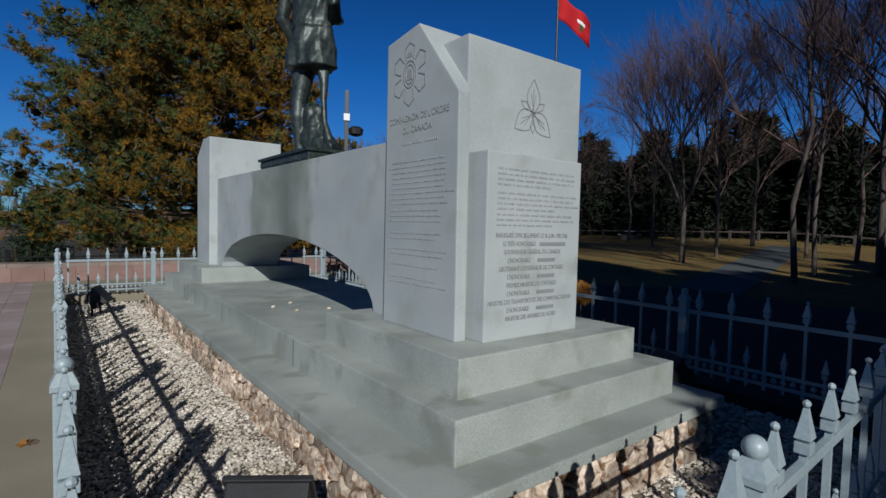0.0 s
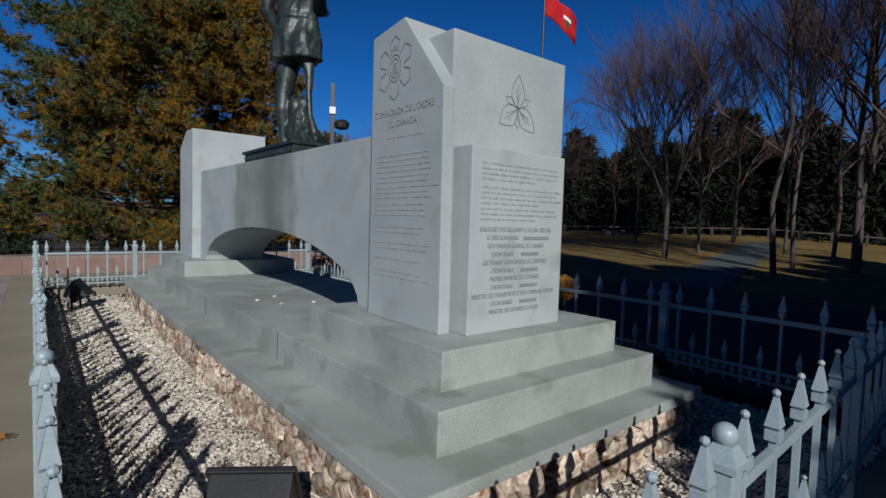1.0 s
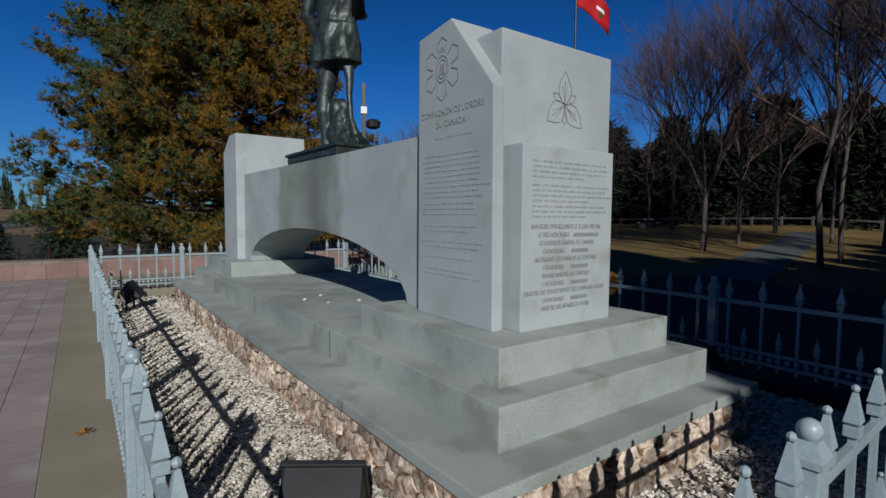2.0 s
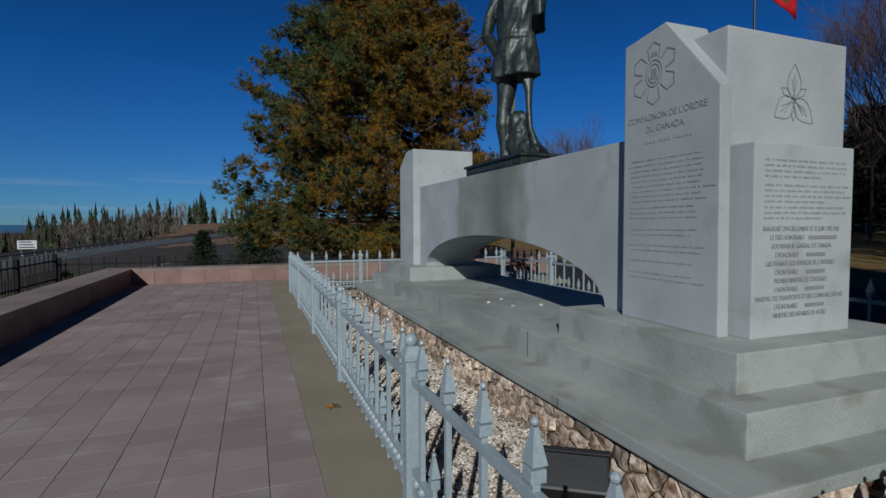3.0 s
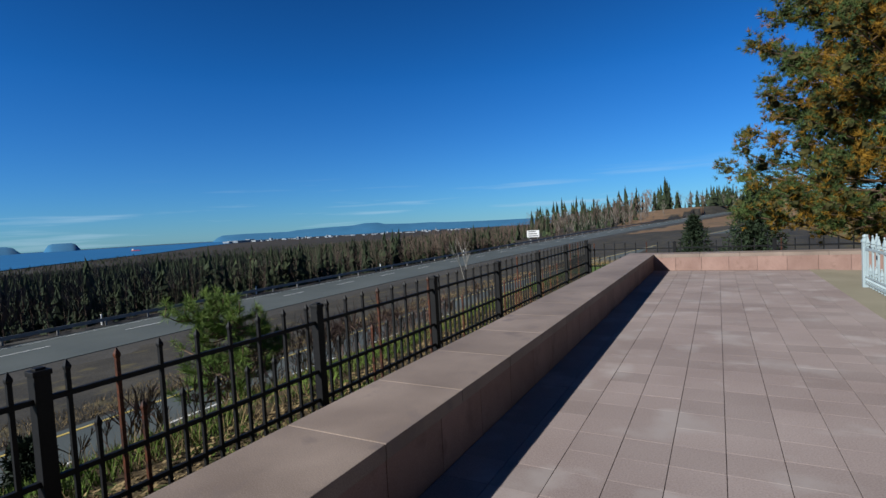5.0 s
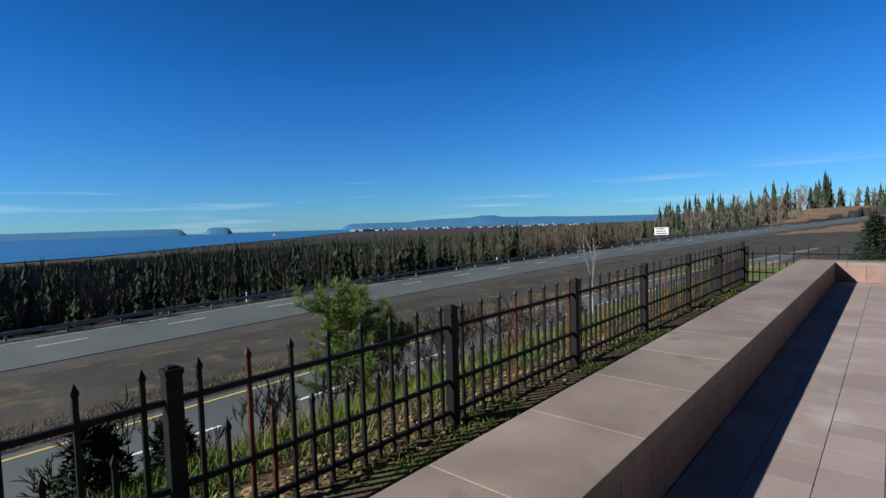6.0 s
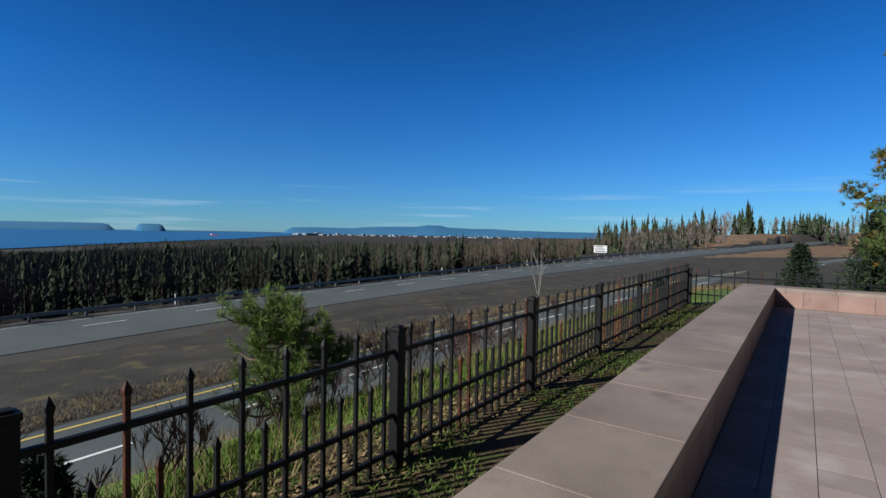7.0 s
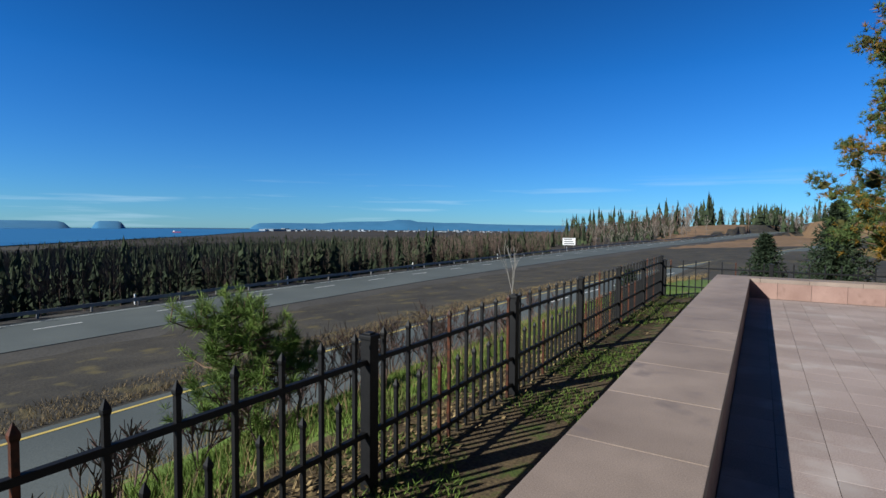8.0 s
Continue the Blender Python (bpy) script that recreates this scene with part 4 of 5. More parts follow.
def big_pine(name, x, y, z, height, reach, seed, gold, label, limbs=120, sprays=8, size=0.2):
    """A broad pine: whorled limbs, each with side sprays that end in cushions of needle tufts."""
    rnd = random.Random(seed)
    tree = thing(name, label, "tree", (x, y, z))
    tv, tf = [], []
    limb(tv, tf, [Vector((0.15 * math.sin(i), 0.1 * math.cos(i * 2), height * i / 8)) for i in range(9)], [0.28 * (1 - i / 8.5) + 0.02 for i in range(9)], 8)
    green, brown, hearts = ([], []), ([], []), ([], [])
    for k in range(limbs):
        h = height * (0.03 + 0.95 * (k / limbs) ** 0.9)
        a = k * 2.4 + rnd.uniform(-0.4, 0.4)
        u = h / height
        span = reach * (1.02 - u) ** 0.67 * rnd.uniform(0.8, 1.06) * (0.72 + 0.28 * min(1, u / 0.16))
        span *= 1 + 0.16 * noise.noise((math.cos(a) * 1.6, math.sin(a) * 1.6, h * 0.35))
        base = Vector((0, 0, h))
        tip = Vector((math.cos(a) * span, math.sin(a) * span, h + span * rnd.uniform(-0.04, 0.26) + 0.15))
        mid = (base + tip) / 2 + Vector((0, 0, -0.10 * span))
        limb(tv, tf, [base, mid, tip], [0.07 * (1 - 0.6 * u), 0.04, 0.012], 4)
        axis = (tip - mid).normalized()
        side = Vector((-math.sin(a), math.cos(a), 0))
        # more golden needles towards +x, -y and near the trunk
        gold_side = (0.5 + 0.5 * math.sin(a + 2.4)) ** 1.5
        for t in range(sprays):
            f = 0.18 + 0.82 * (t + rnd.random() * 0.8) / sprays
            p = base.lerp(mid, f * 2) if f < 0.5 else mid.lerp(tip, f * 2 - 1)
            off = (rnd.choice((-1, 1)) * rnd.uniform(0.25, 1.0) * (1.12 - f) * span * 0.42)
            c = p + side * off + axis * abs(off) * 0.5 + Vector((0, 0, rnd.uniform(-0.05, 0.22)))
            limb(tv, tf, [p, p.lerp(c, 0.5) + Vector((0, 0, -0.03)), c], [0.018, 0.012, 0.006], 3)
            out = ((c - p) * 0.5 + axis * 0.5 + Vector((0, 0, 0.45))).normalized()
            g = gold * (1.3 - 0.9 * f) * (0.02 + 1.23 * gold_side) + 0.18 * noise.noise(c * 0.45)
            big = rnd.uniform(0.75, 1.25) * (0.34 + 0.12 * (1 - u))
            mood = rnd.random()
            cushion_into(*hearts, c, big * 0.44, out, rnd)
            for _ in range(19):
                q = Vector((rnd.gauss(0, 1), rnd.gauss(0, 1), rnd.gauss(0, 0.75))).normalized()
                w = c + q * big * rnd.uniform(0.45, 1.0)
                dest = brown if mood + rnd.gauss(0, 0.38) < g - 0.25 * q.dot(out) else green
                fine_tuft_into(*dest, w, (out + q * 0.7).normalized(), size * rnd.uniform(0.75, 1.25), rnd, 17, 0.055)
    part("trunk", listed(tv, tf, PINE_BARK), None, tree)
    part("crown", listed(*green, NEEDLE), None, tree)
    part("inner_crown", listed(*hearts, INNER_SHADE), None, tree, "dense inner lumps, crown shade put into their dark colour")
    if brown[0]:
        part("browned_needles", listed(*brown, NEEDLE_GOLD), None, tree, "golden-brown needles")
    return tree


def spruce_lists(height, reach, rnd, verts, faces, tv, tf, at=Vector((0, 0, 0)), whorls=22, per=8, size=0.25, tufts=9):
    limb(tv, tf, [at, at + Vector((0, 0, height))], [height * 0.018 + 0.02, 0.01], 5)
    for k in range(whorls):
        u = (k + 0.3) / whorls
        for j in range(per):
            a = j * 6.283 / per + k * 1.1 + rnd.uniform(-0.3, 0.3)
            span = reach * (1 - u) ** 0.85 * rnd.uniform(0.75, 1.15) + 0.06
            base = at + Vector((0, 0, height * (0.03 + 0.95 * u)))
            tip = base + Vector((math.cos(a) * span, math.sin(a) * span, -0.22 * span + 0.05))
            for t in range(tufts):
                f = (t + rnd.random()) / tufts
                p = base.lerp(tip, f) + Vector((rnd.gauss(0, 0.06), rnd.gauss(0, 0.06), rnd.gauss(0, 0.04))) * (span + 0.3)
                tuft_into(verts, faces, p, (tip - base).normalized() + Vector((0, 0, 0.25)), size * rnd.uniform(0.7, 1.2), rnd, 6)


def spruce(x, y, z, height, reach, seed, label="dark green spruce tree with branches to the ground", material=None, **kw):
    rnd = random.Random(seed)
    v, f, tv, tf = [], [], [], []
    spruce_lists(height, reach, rnd, v, f, tv, tf, **kw)
    tree = thing("spruce_tree", label, "tree", (x, y, z))
    part("trunk", listed(tv, tf, PINE_BARK), None, tree)
    part("crown", listed(v, f, material or SPRUCE), None, tree)
    return tree


def bare_lists(height, rnd, tv, tf, at=Vector((0, 0, 0)), lean=(0, 0), forks=4, depth=4, thick=0.16, fork_at=0.3, spread=0.5, twigs=None, leader=False):
    """A leafless tree: trunk, rising limbs and ever finer twigs."""
    def grow(p, d, l, r, n):
        bend = Vector((rnd.gauss(0, 0.12), rnd.gauss(0, 0.12), rnd.gauss(0.05, 0.05)))
        q1 = p + d * l * 0.5 + bend * l * 0.2
        q = p + (d + bend * 0.6).normalized() * l
        limb(*(twigs if twigs and n < depth - 1 else (tv, tf)), [p, q1, q], [r, r * 0.8, r * 0.6], 5 if n > 2 else 3)
        if n == 0:
            return
        for _ in range(forks if n > 1 else 3):
            a = rnd.uniform(0, 6.283)
            s = d.orthogonal().normalized()
            s = s * math.cos(a) + d.cross(s) * math.sin(a)
            nd = (d + s * rnd.uniform(0.35, 0.95) * spread * 1.6 + Vector((0, 0, 0.18))).normalized()
            grow(p.lerp(q, rnd.uniform(0.45, 1.0)), nd, l * rnd.uniform(0.55, 0.82), max(0.006, r * rnd.uniform(0.36, 0.58)), n - 1)
    d = Vector((lean[0], lean[1], 1)).normalized()
    if leader:
        way = [at + d * height * k / 6 + Vector((rnd.gauss(0, 0.10), rnd.gauss(0, 0.10), 0)) * min(k, 2) for k in range(7)]
        limb(tv, tf, way, [thick * (1.15 - 0.175 * k) for k in range(7)], 6)
        for i in range(forks * 4):
            u = fork_at + (0.97 - fork_at) * (i + rnd.random()) / (forks * 4)
            k = min(int(u * 6), 5)
            a = i * 2.4 + rnd.uniform(-0.5, 0.5)
            nd = (Vector((math.cos(a), math.sin(a), 0)) * spread * 2.0 + Vector((0, 0, rnd.uniform(0.55, 1.2)))).normalized()
            grow(way[k].lerp(way[k + 1], u * 6 - k), nd, height * 0.20 * (1.25 - u), thick * 0.42 * (1.2 - u), depth - 2)
        return
    top = at + d * height * fork_at
    limb(tv, tf, [at, at.lerp(top, 0.5), top], [thick * 1.2, thick, thick * 0.85], 7)
    for i in range(forks):
        a = i * 6.283 / forks + rnd.uniform(-0.4, 0.4)
        nd = (d + Vector((math.cos(a), math.sin(a), 0)) * spread * rnd.uniform(0.5, 1.1)).normalized()
        grow(top, nd, height * 0.30, thick * 0.62, depth - 1)


def bare_tree(x, y, z, height, seed, label="leafless grey-brown tree with fine upright twigs", material=None, twig=None, **kw):
    rnd = random.Random(seed)
    tv, tf = [], []
    twigs = ([], [])
    bare_lists(height, rnd, tv, tf, twigs=twigs, **kw)
    tree = thing("bare_tree", label, "tree", (x, y, z), "bare trees")
    part("trunk", listed(tv, tf, material or BARK, True), None, tree)
    part("crown", listed(*twigs, twig or material or BARK, True), None, tree, "fine leafless branches")
    return tree


def gz(x, y):
    return ground_z(x, y) - 0.05


big_pine("pine_tree", 5.0, 24.6, gz(5.0, 24.6), 16.5, 8.3, 21, 1.6, "large pine, half its needles golden brown", 270, 13, 0.2)
spruce(-0.7, 32, gz(-0.7, 32), 4.1, 1.75, 5, "dense dark green young spruce beside the large pine", size=0.3)
spruce(-3.5, 32.5, gz(-3.5, 32.5), 2.6, 1.25, 6, "small dark green spruce on the bank", size=0.24, whorls=14)
spruce(-9.5, 30, gz(-9.5, 30), 1.5, 0.8, 8, "low green spruce sapling behind the black fence", size=0.2, whorls=9)
spruce(-7.8, 2.6, gz(-7.8, 2.6), 0.7, 0.3, 9, "small spruce sapling below the black fence", size=0.1, whorls=9)
spruce(-8.4, 3.4, gz(-8.4, 3.4), 0.6, 0.28, 10, "small spruce sapling below the black fence", size=0.1, whorls=9)


def young_pine(x, y, z, seed):
    """An open young pine: a crooked stem, limbs that turn up into bottle-brush shoots."""
    rnd = random.Random(seed)
    tree = thing("young_pine", "open young pine with bright green needle tufts", "tree", (x, y, z))
    tree.scale = (1.1, 1.1, 1.08)
    tv, tf, v, f = [], [], [], []
    stem = [Vector((0, 0, 0)), Vector((0.10, 0.08, 0.55)), Vector((0.02, 0.14, 0.95)), Vector((-0.22, -0.02, 1.3)), Vector((-0.34, -0.10, 1.62))]
    limb(tv, tf, stem, [0.05, 0.042, 0.032, 0.02, 0.008], 6)

    def shoot(base, tip, n):
        mid = base.lerp(tip, 0.55) + Vector((0, 0, -0.10 * (tip - base).length))
        end = tip + Vector((rnd.gauss(0, 0.04), rnd.gauss(0, 0.04), rnd.uniform(0.06, 0.2)))
        limb(tv, tf, [base, mid, tip, end], [0.016, 0.011, 0.007, 0.004], 4)
        for t in range(n):
            w = rnd.random()
            q = mid.lerp(tip, 0.35 + w) if w < 0.65 else tip.lerp(end, (w - 0.65) / 0.35)
            d = ((end - mid).normalized() + Vector((0, 0, 0.35))).normalized()
            tuft_into(v, f, q + Vector((rnd.gauss(0, 0.02), rnd.gauss(0, 0.02), rnd.gauss(0, 0.02))), d, 0.13 * rnd.uniform(0.7, 1.25), rnd, 24, 0.021)

    for k in range(48):
        u = rnd.uniform(0.06, 0.90) * 4
        base = stem[int(u)].lerp(stem[int(u) + 1], u % 1)
        a = rnd.uniform(0, 6.283)
        span = rnd.uniform(0.4, 0.98) * (1.12 - u / 6.5)
        tip = base + Vector((math.cos(a) * span, math.sin(a) * span, span * rnd.uniform(-0.1, 0.35)))
        shoot(base, tip, 13)
        for _ in range(2):
            m = base.lerp(tip, rnd.uniform(0.45, 0.8))
            shoot(m, m + Vector((rnd.gauss(0, 0.2), rnd.gauss(0, 0.2), rnd.uniform(0.02, 0.16))), 8)
    shoot(stem[3], stem[4], 26)
    part("trunk", listed(tv, tf, PINE_BARK), None, tree)
    part("crown", listed(v, f, FRESH), None, tree)


young_pine(-9.4, 6.65, gz(-9.4, 6.65), 3)

# leafless shrubs and dry stalks on the bank
for i, (x, y, h) in enumerate(((-9.6, 7.6, 1.1), (-7.6, 7.9, 0.8), (-8.0, 4.1, 0.8), (-10.5, 9.4, 1.2), (-8.2, 10.6, 0.7), (-9.0, 3.0, 0.9), (-8.6, 12.8, 0.8), (-11, 13.5, 1.1), (-10.6, 7.2, 1.5), (-9.4, 8.6, 1.3), (-11.6, 8.2, 1.6), (-10.0, 10.4, 1.4), (-12.2, 10.6, 1.7), (-11.2, 11.8, 1.5), (-9.6, 12.2, 1.2), (-12.6, 13.0, 1.7), (-10.2, 14.4, 1.3), (-12.0, 15.6, 1.6), (-9.0, 15.8, 1.1), (-13.2, 17.5, 1.7), (-8.3, 6.0, 0.7), (-9.0, 5.0, 0.8))):
    rnd = random.Random(60 + i)
    tv, tf = [], []
    for k in range(7):
        bare_lists(h * rnd.uniform(0.7, 1.2), rnd, tv, tf, Vector((rnd.gauss(0, 0.25), rnd.gauss(0, 0.25), 0)), (rnd.gauss(0, 0.3), rnd.gauss(0, 0.3)), 3, 3, 0.011, 0.35, 0.45)
    tagged(part("bare_shrub", listed(tv, tf, TWIG), None), "leafless brown shrub on the grassy bank", "shrub", "bare shrubs").location = (x, y, gz(x, y))
bare_tree(-11.9, 20.5, gz(-11.9, 20.5), 3.6, 31, "slim pale birch sapling without leaves", BIRCH, forks=3, depth=3, thick=0.03, fork_at=0.45, spread=0.35)

# grass blades on the strip behind the parapet and on the bank
rnd = random.Random(12)
v, f = [], []
for i in range(60000):
    x, y = rnd.uniform(-9.5, -4.6), 1 + 17 * rnd.random() ** 1.5
    if noise.noise((x * 0.8, y * 0.8, 1)) < -0.3 + (0.32 if x > -6.6 else 0):
        continue
    h = rnd.uniform(0.05, 0.17) * (0.4 if x > -6.6 else 1)
    a = rnd.uniform(0, 3.14)
    c, s = math.cos(a) * 0.007, math.sin(a) * 0.007
    z = ground_z(x, y)
    b = len(v)
    v += [(x - c, y - s, z), (x + c, y + s, z), (x + rnd.gauss(0, 0.04), y + rnd.gauss(0, 0.04), z + h)]
    f.append((b, b + 1, b + 2))
tagged(new("grass", listed(v, f, GRASS)), "short green spring grass on the bank", "grass", kind="stuff")

v, f = [], []
for i in range(30000):
    x, y = -6.5 - 12 * rnd.random() ** 1.4, 0.5 + 40 * rnd.random() ** 1.5
    if abs(x - ramp_x(y)) < 3.4 or noise.noise((x * 0.5, y * 0.5, 7)) < -0.05:
        continue
    h = rnd.uniform(0.08, 0.32)
    a = rnd.uniform(0, 3.14)
    c, s = math.cos(a) * 0.006, math.sin(a) * 0.006
    z = ground_z(x, y)
    b = len(v)
    v += [(x - c, y - s, z), (x + c, y + s, z), (x + rnd.gauss(0, 0.09), y + rnd.gauss(0, 0.09), z + h)]
    f.append((b, b + 1, b + 2))
for i in range(16000):
    y = 70 * rnd.random() ** 1.3
    x = ramp_x(y) - 3.7 - 3.2 * rnd.random() ** 1.6
    h, a = rnd.uniform(0.06, 0.26), rnd.uniform(0, 3.14)
    c, s = math.cos(a) * 0.012, math.sin(a) * 0.012
    z = ground_z(x, y)
    b = len(v)
    v += [(x - c, y - s, z), (x + c, y + s, z), (x + rnd.gauss(0, 0.09), y + rnd.gauss(0, 0.09), z + h)]
    f.append((b, b + 1, b + 2))
tagged(new("dry_grass", listed(v, f, STRAW)), "dry straw-coloured grass on the bank", "grass", kind="stuff")

# dead leaves that lie along the foot of the black fence
v, f = [], []
for i in range(5200):
    y = 0.5 + 17 * rnd.random() ** 1.4
    x = -6.45 + abs(rnd.gauss(0, 0.28)) - (0.1 if rnd.random() < 0.4 else 0)
    if x > -4.7:
        continue
    n = Vector((rnd.gauss(0, 0.5), rnd.gauss(0, 0.5), 1)).normalized()
    a = n.orthogonal().normalized() * rnd.uniform(0.012, 0.03)
    c = n.cross(a) * rnd.uniform(0.5, 0.9)
    p = Vector((x, y, ground_z(x, y) + rnd.uniform(0.005, 0.05)))
    b = len(v)
    v += [p - a, p + c, p + a + n * 0.006, p - c]
    f.append((b, b + 1, b + 2, b + 3))
tagged(new("leaf_litter", listed(v, f, STRAW)), "dry tan leaves along the foot of the black fence", "leaves", kind="stuff")

# grove of leafless trees, lawn side
for i, (az, dist, h, kw) in enumerate(((62.5, 26, 12.0, dict(thick=0.2, fork_at=0.2, spread=0.45)), (68.7, 40, 15, dict(thick=0.2, fork_at=0.22, spread=0.35)), (78.1, 27, 17, dict(thick=0.28, fork_at=0.25, spread=0.3)), (84.5, 17, 17, dict(thick=0.2, fork_at=0.5, spread=0.22, lean=(-0.08, 0.06))), (72.9, 33, 14, dict(thick=0.13, spread=0.3)), (87.0, 30, 15, dict(thick=0.16, spread=0.3)), (52.0, 46, 12, dict(thick=0.15, fork_at=0.25, spread=0.55)), (57.4, 44, 13, dict(thick=0.15, fork_at=0.25, spread=0.5)), (91.0, 24, 14, dict(thick=0.15, spread=0.3)), (65.6, 48, 15, dict(thick=0.15, spread=0.4)), (81.2, 42, 16, dict(thick=0.15, spread=0.35)), (74.9, 50, 15, dict(thick=0.15, spread=0.35)), (59.7, 36, 14, dict(thick=0.14, spread=0.4)), (65.6, 30, 15, dict(thick=0.14, spread=0.35)), (73.5, 24, 15, dict(thick=0.13, spread=0.3)), (84.0, 24, 16, dict(thick=0.15, spread=0.3)), (89.0, 19, 16, dict(thick=0.16, spread=0.3)), (72, 21, 16, dict(thick=0.15, spread=0.32)), (78, 26, 18, dict(thick=0.20, spread=0.30)), (80.5, 21, 17, dict(thick=0.17, spread=0.30)), (83, 29, 18, dict(thick=0.19, spread=0.33)), (86, 23, 17, dict(thick=0.17, spread=0.32)), (90, 27, 18, dict(thick=0.20, spread=0.33)), (76.5, 33, 17, dict(thick=0.16, spread=0.36)))):
    x, y = dist * math.sin(radians(az)), dist * math.cos(radians(az))
    kw["thick"] *= 0.6
    if i % 4:
        kw.update(leader=True, fork_at=0.22, spread=kw["spread"] * 1.1)
    bare_tree(x, y, gz(x, y), h, 80 + i, twig=TWIG, forks=5, depth=5, **kw)
for i, (az, dist, h) in enumerate(((34.3, 38, 9.5), (30.3, 46, 10))):
    x, y = dist * math.sin(radians(az)), dist * math.cos(radians(az))
    bare_tree(x, y, gz(x, y), h, 120 + i, "leafless reddish-brown tree behind the monument", TWIG, forks=4, depth=5, thick=0.12, fork_at=0.25, spread=0.42)
rnd = random.Random(8)
for i in range(58):
    az = radians(44 + 52 * i / 58 + rnd.uniform(-0.5, 0.5))
    d = rnd.uniform(50, 62)
    x, y = d * math.sin(az), d * math.cos(az)
    spruce(x, y, gz(x, y), rnd.uniform(6.5, 12), rnd.uniform(2.4, 3.4), 200 + i, "tall dark spruce at the back of the lawn", DARK_FIR, whorls=14, per=7, size=1.0, tufts=5)
# spruces behind the walker, whose shade lies over the eastern side
for i, (x, y, h, rr) in enumerate(((1.05, -12.6, 22, 7.2), (3.2, -12.2, 20, 5), (6.6, -13, 15, 4.6), (10, -12, 13, 4.4), (13.5, -11.5, 12, 4.2), (17, -10, 11, 4), (21, -8, 10, 4), (1.8, -16, 20, 5), (8, -17, 14, 5), (25, -5, 9, 3.5), (0.9, -8.5, 12, 3.2))):
    spruce(x, y, gz(x, y), h, rr, 300 + i, "tall dark spruce beside the driveway", whorls=26, per=10, size=1.1, tufts=8)


def far_wood(name, count, place, material, conifer, label, seed, skirts=6):
    """Many small far trees in one mesh: slim cones of ragged skirts, or bare crowns of upright blades."""
    rnd = random.Random(seed)
    v, f = [], []
    for _ in range(count):
        x, y, h = place(rnd)
        z = ground_z(x, y) - 0.3
        w = h * rnd.uniform(0.10, 0.17)
        if conifer:
            lean = (rnd.gauss(0, 0.02) * h, rnd.gauss(0, 0.02) * h)
            for k in range(skirts):
                b = len(v)
                u = (k + rnd.uniform(-0.3, 0.3)) / skirts if k else 0
                z0, z1 = z + h * (0.08 + 0.87 * u), z + h * min(1, 0.08 + 0.87 * u + 1.5 / skirts)
                n = 6
                rr = w * (1 - 0.9 * u) * rnd.uniform(0.7, 1.2)
                cx, cy = x + lean[0] * u + rnd.gauss(0, 0.12) * w, y + lean[1] * u + rnd.gauss(0, 0.12) * w
                a0 = rnd.random() * 6.283
                for i in range(n):
                    a = a0 + 6.283 * i / n
                    q = rr * rnd.uniform(0.45, 1.35)
                    v.append((cx + q * math.cos(a), cy + q * math.sin(a), z0 - rnd.uniform(0, 0.07) * h))
                v.append((x + lean[0], y + lean[1], z1))
                f += [(b + i, b + (i + 1) % n, b + n) for i in range(n)]
        else:
            b = len(v)
            t = 0.006 * h
            v += [(x - t, y, z), (x + t, y, z), (x, y, z + h * 0.9)]
            f.append((b, b + 1, b + 2))
            for k in range(24):
                a, u = rnd.uniform(0, 6.283), rnd.random()
                q = w * 1.5 * math.sqrt(rnd.random()) * (0.35 + 1.1 * u * (1.35 - u))
                px, py, pz = x + q * math.cos(a), y + q * math.sin(a), z + h * (0.30 + 0.66 * u)
                l, t = h * rnd.uniform(0.07, 0.15), h * rnd.uniform(0.006, 0.014)
                ox, oy = 0.45 * l * math.cos(a), 0.45 * l * math.sin(a)
                b = len(v)
                v += [(px - ox, py - oy, pz - l), (px + t, py - t, pz), (px + ox * 0.6, py + oy * 0.6, pz + l * 0.7), (px - t, py + t, pz)]
                f.append((b, b + 1, b + 2, b + 3))
    return tagged(new(name, listed(v, f, material)), label, "woods", kind="stuff")


SIGN = Vector((-52.2, 150.7, 0))


def hides_sign(x, y):
    return 60 < y < 152 and abs(math.atan2(x + 3, y - 1.5) - math.atan2(SIGN.x + 3, SIGN.y - 1.5)) < 0.035


def wood_place(h0, h1, near, farr, power=1.6):
    def place(rnd):
        while True:
            y = -60 + 520 * rnd.random() ** 1.1
            d = near + (farr - near) * rnd.random() ** power
            if (y < 150 or d > 60 + (y - 150) * 0.4) and not hides_sign(road_x(y) - 9 - d, y):
                return road_x(y) - 9 - d, y, (h0 + (h1 - h0) * rnd.random() ** 1.7) * (1 - 0.45 * ease(y, 80, 180))
    return place


far_wood("spruce_wood", 4600, wood_place(2.6, 8, 3, 260), FAR_SPRUCE, True, "dense dark spruce wood below the highway", 1, 11)
far_wood("bare_wood", 9500, wood_place(3.2, 7.2, 0, 260), FAR_BARE, False, "leafless brown wood below the highway", 2)


def distance_place(rnd):
    while True:
        az, d = radians(rnd.uniform(-92, -8)), 220 + 1400 * rnd.random() ** 1.15
        x, y = d * math.sin(az), d * math.cos(az)
        if d > np.interp(math.degrees(az), (-100, -84, -76, -66, -58), (840, 870, 940, 1270, 1700)):
            continue
        if ground_z(x, y) > -37.4 or y > 300:
            return x, y, rnd.uniform(5, 9)


far_wood("distant_spruce_wood", 6000, distance_place, FAR_SPRUCE, True, "distant dark spruce wood towards the lake", 3, 3)
far_wood("distant_bare_wood", 9000, distance_place, FAR_BARE, False, "distant leafless brown wood towards the lake", 4)


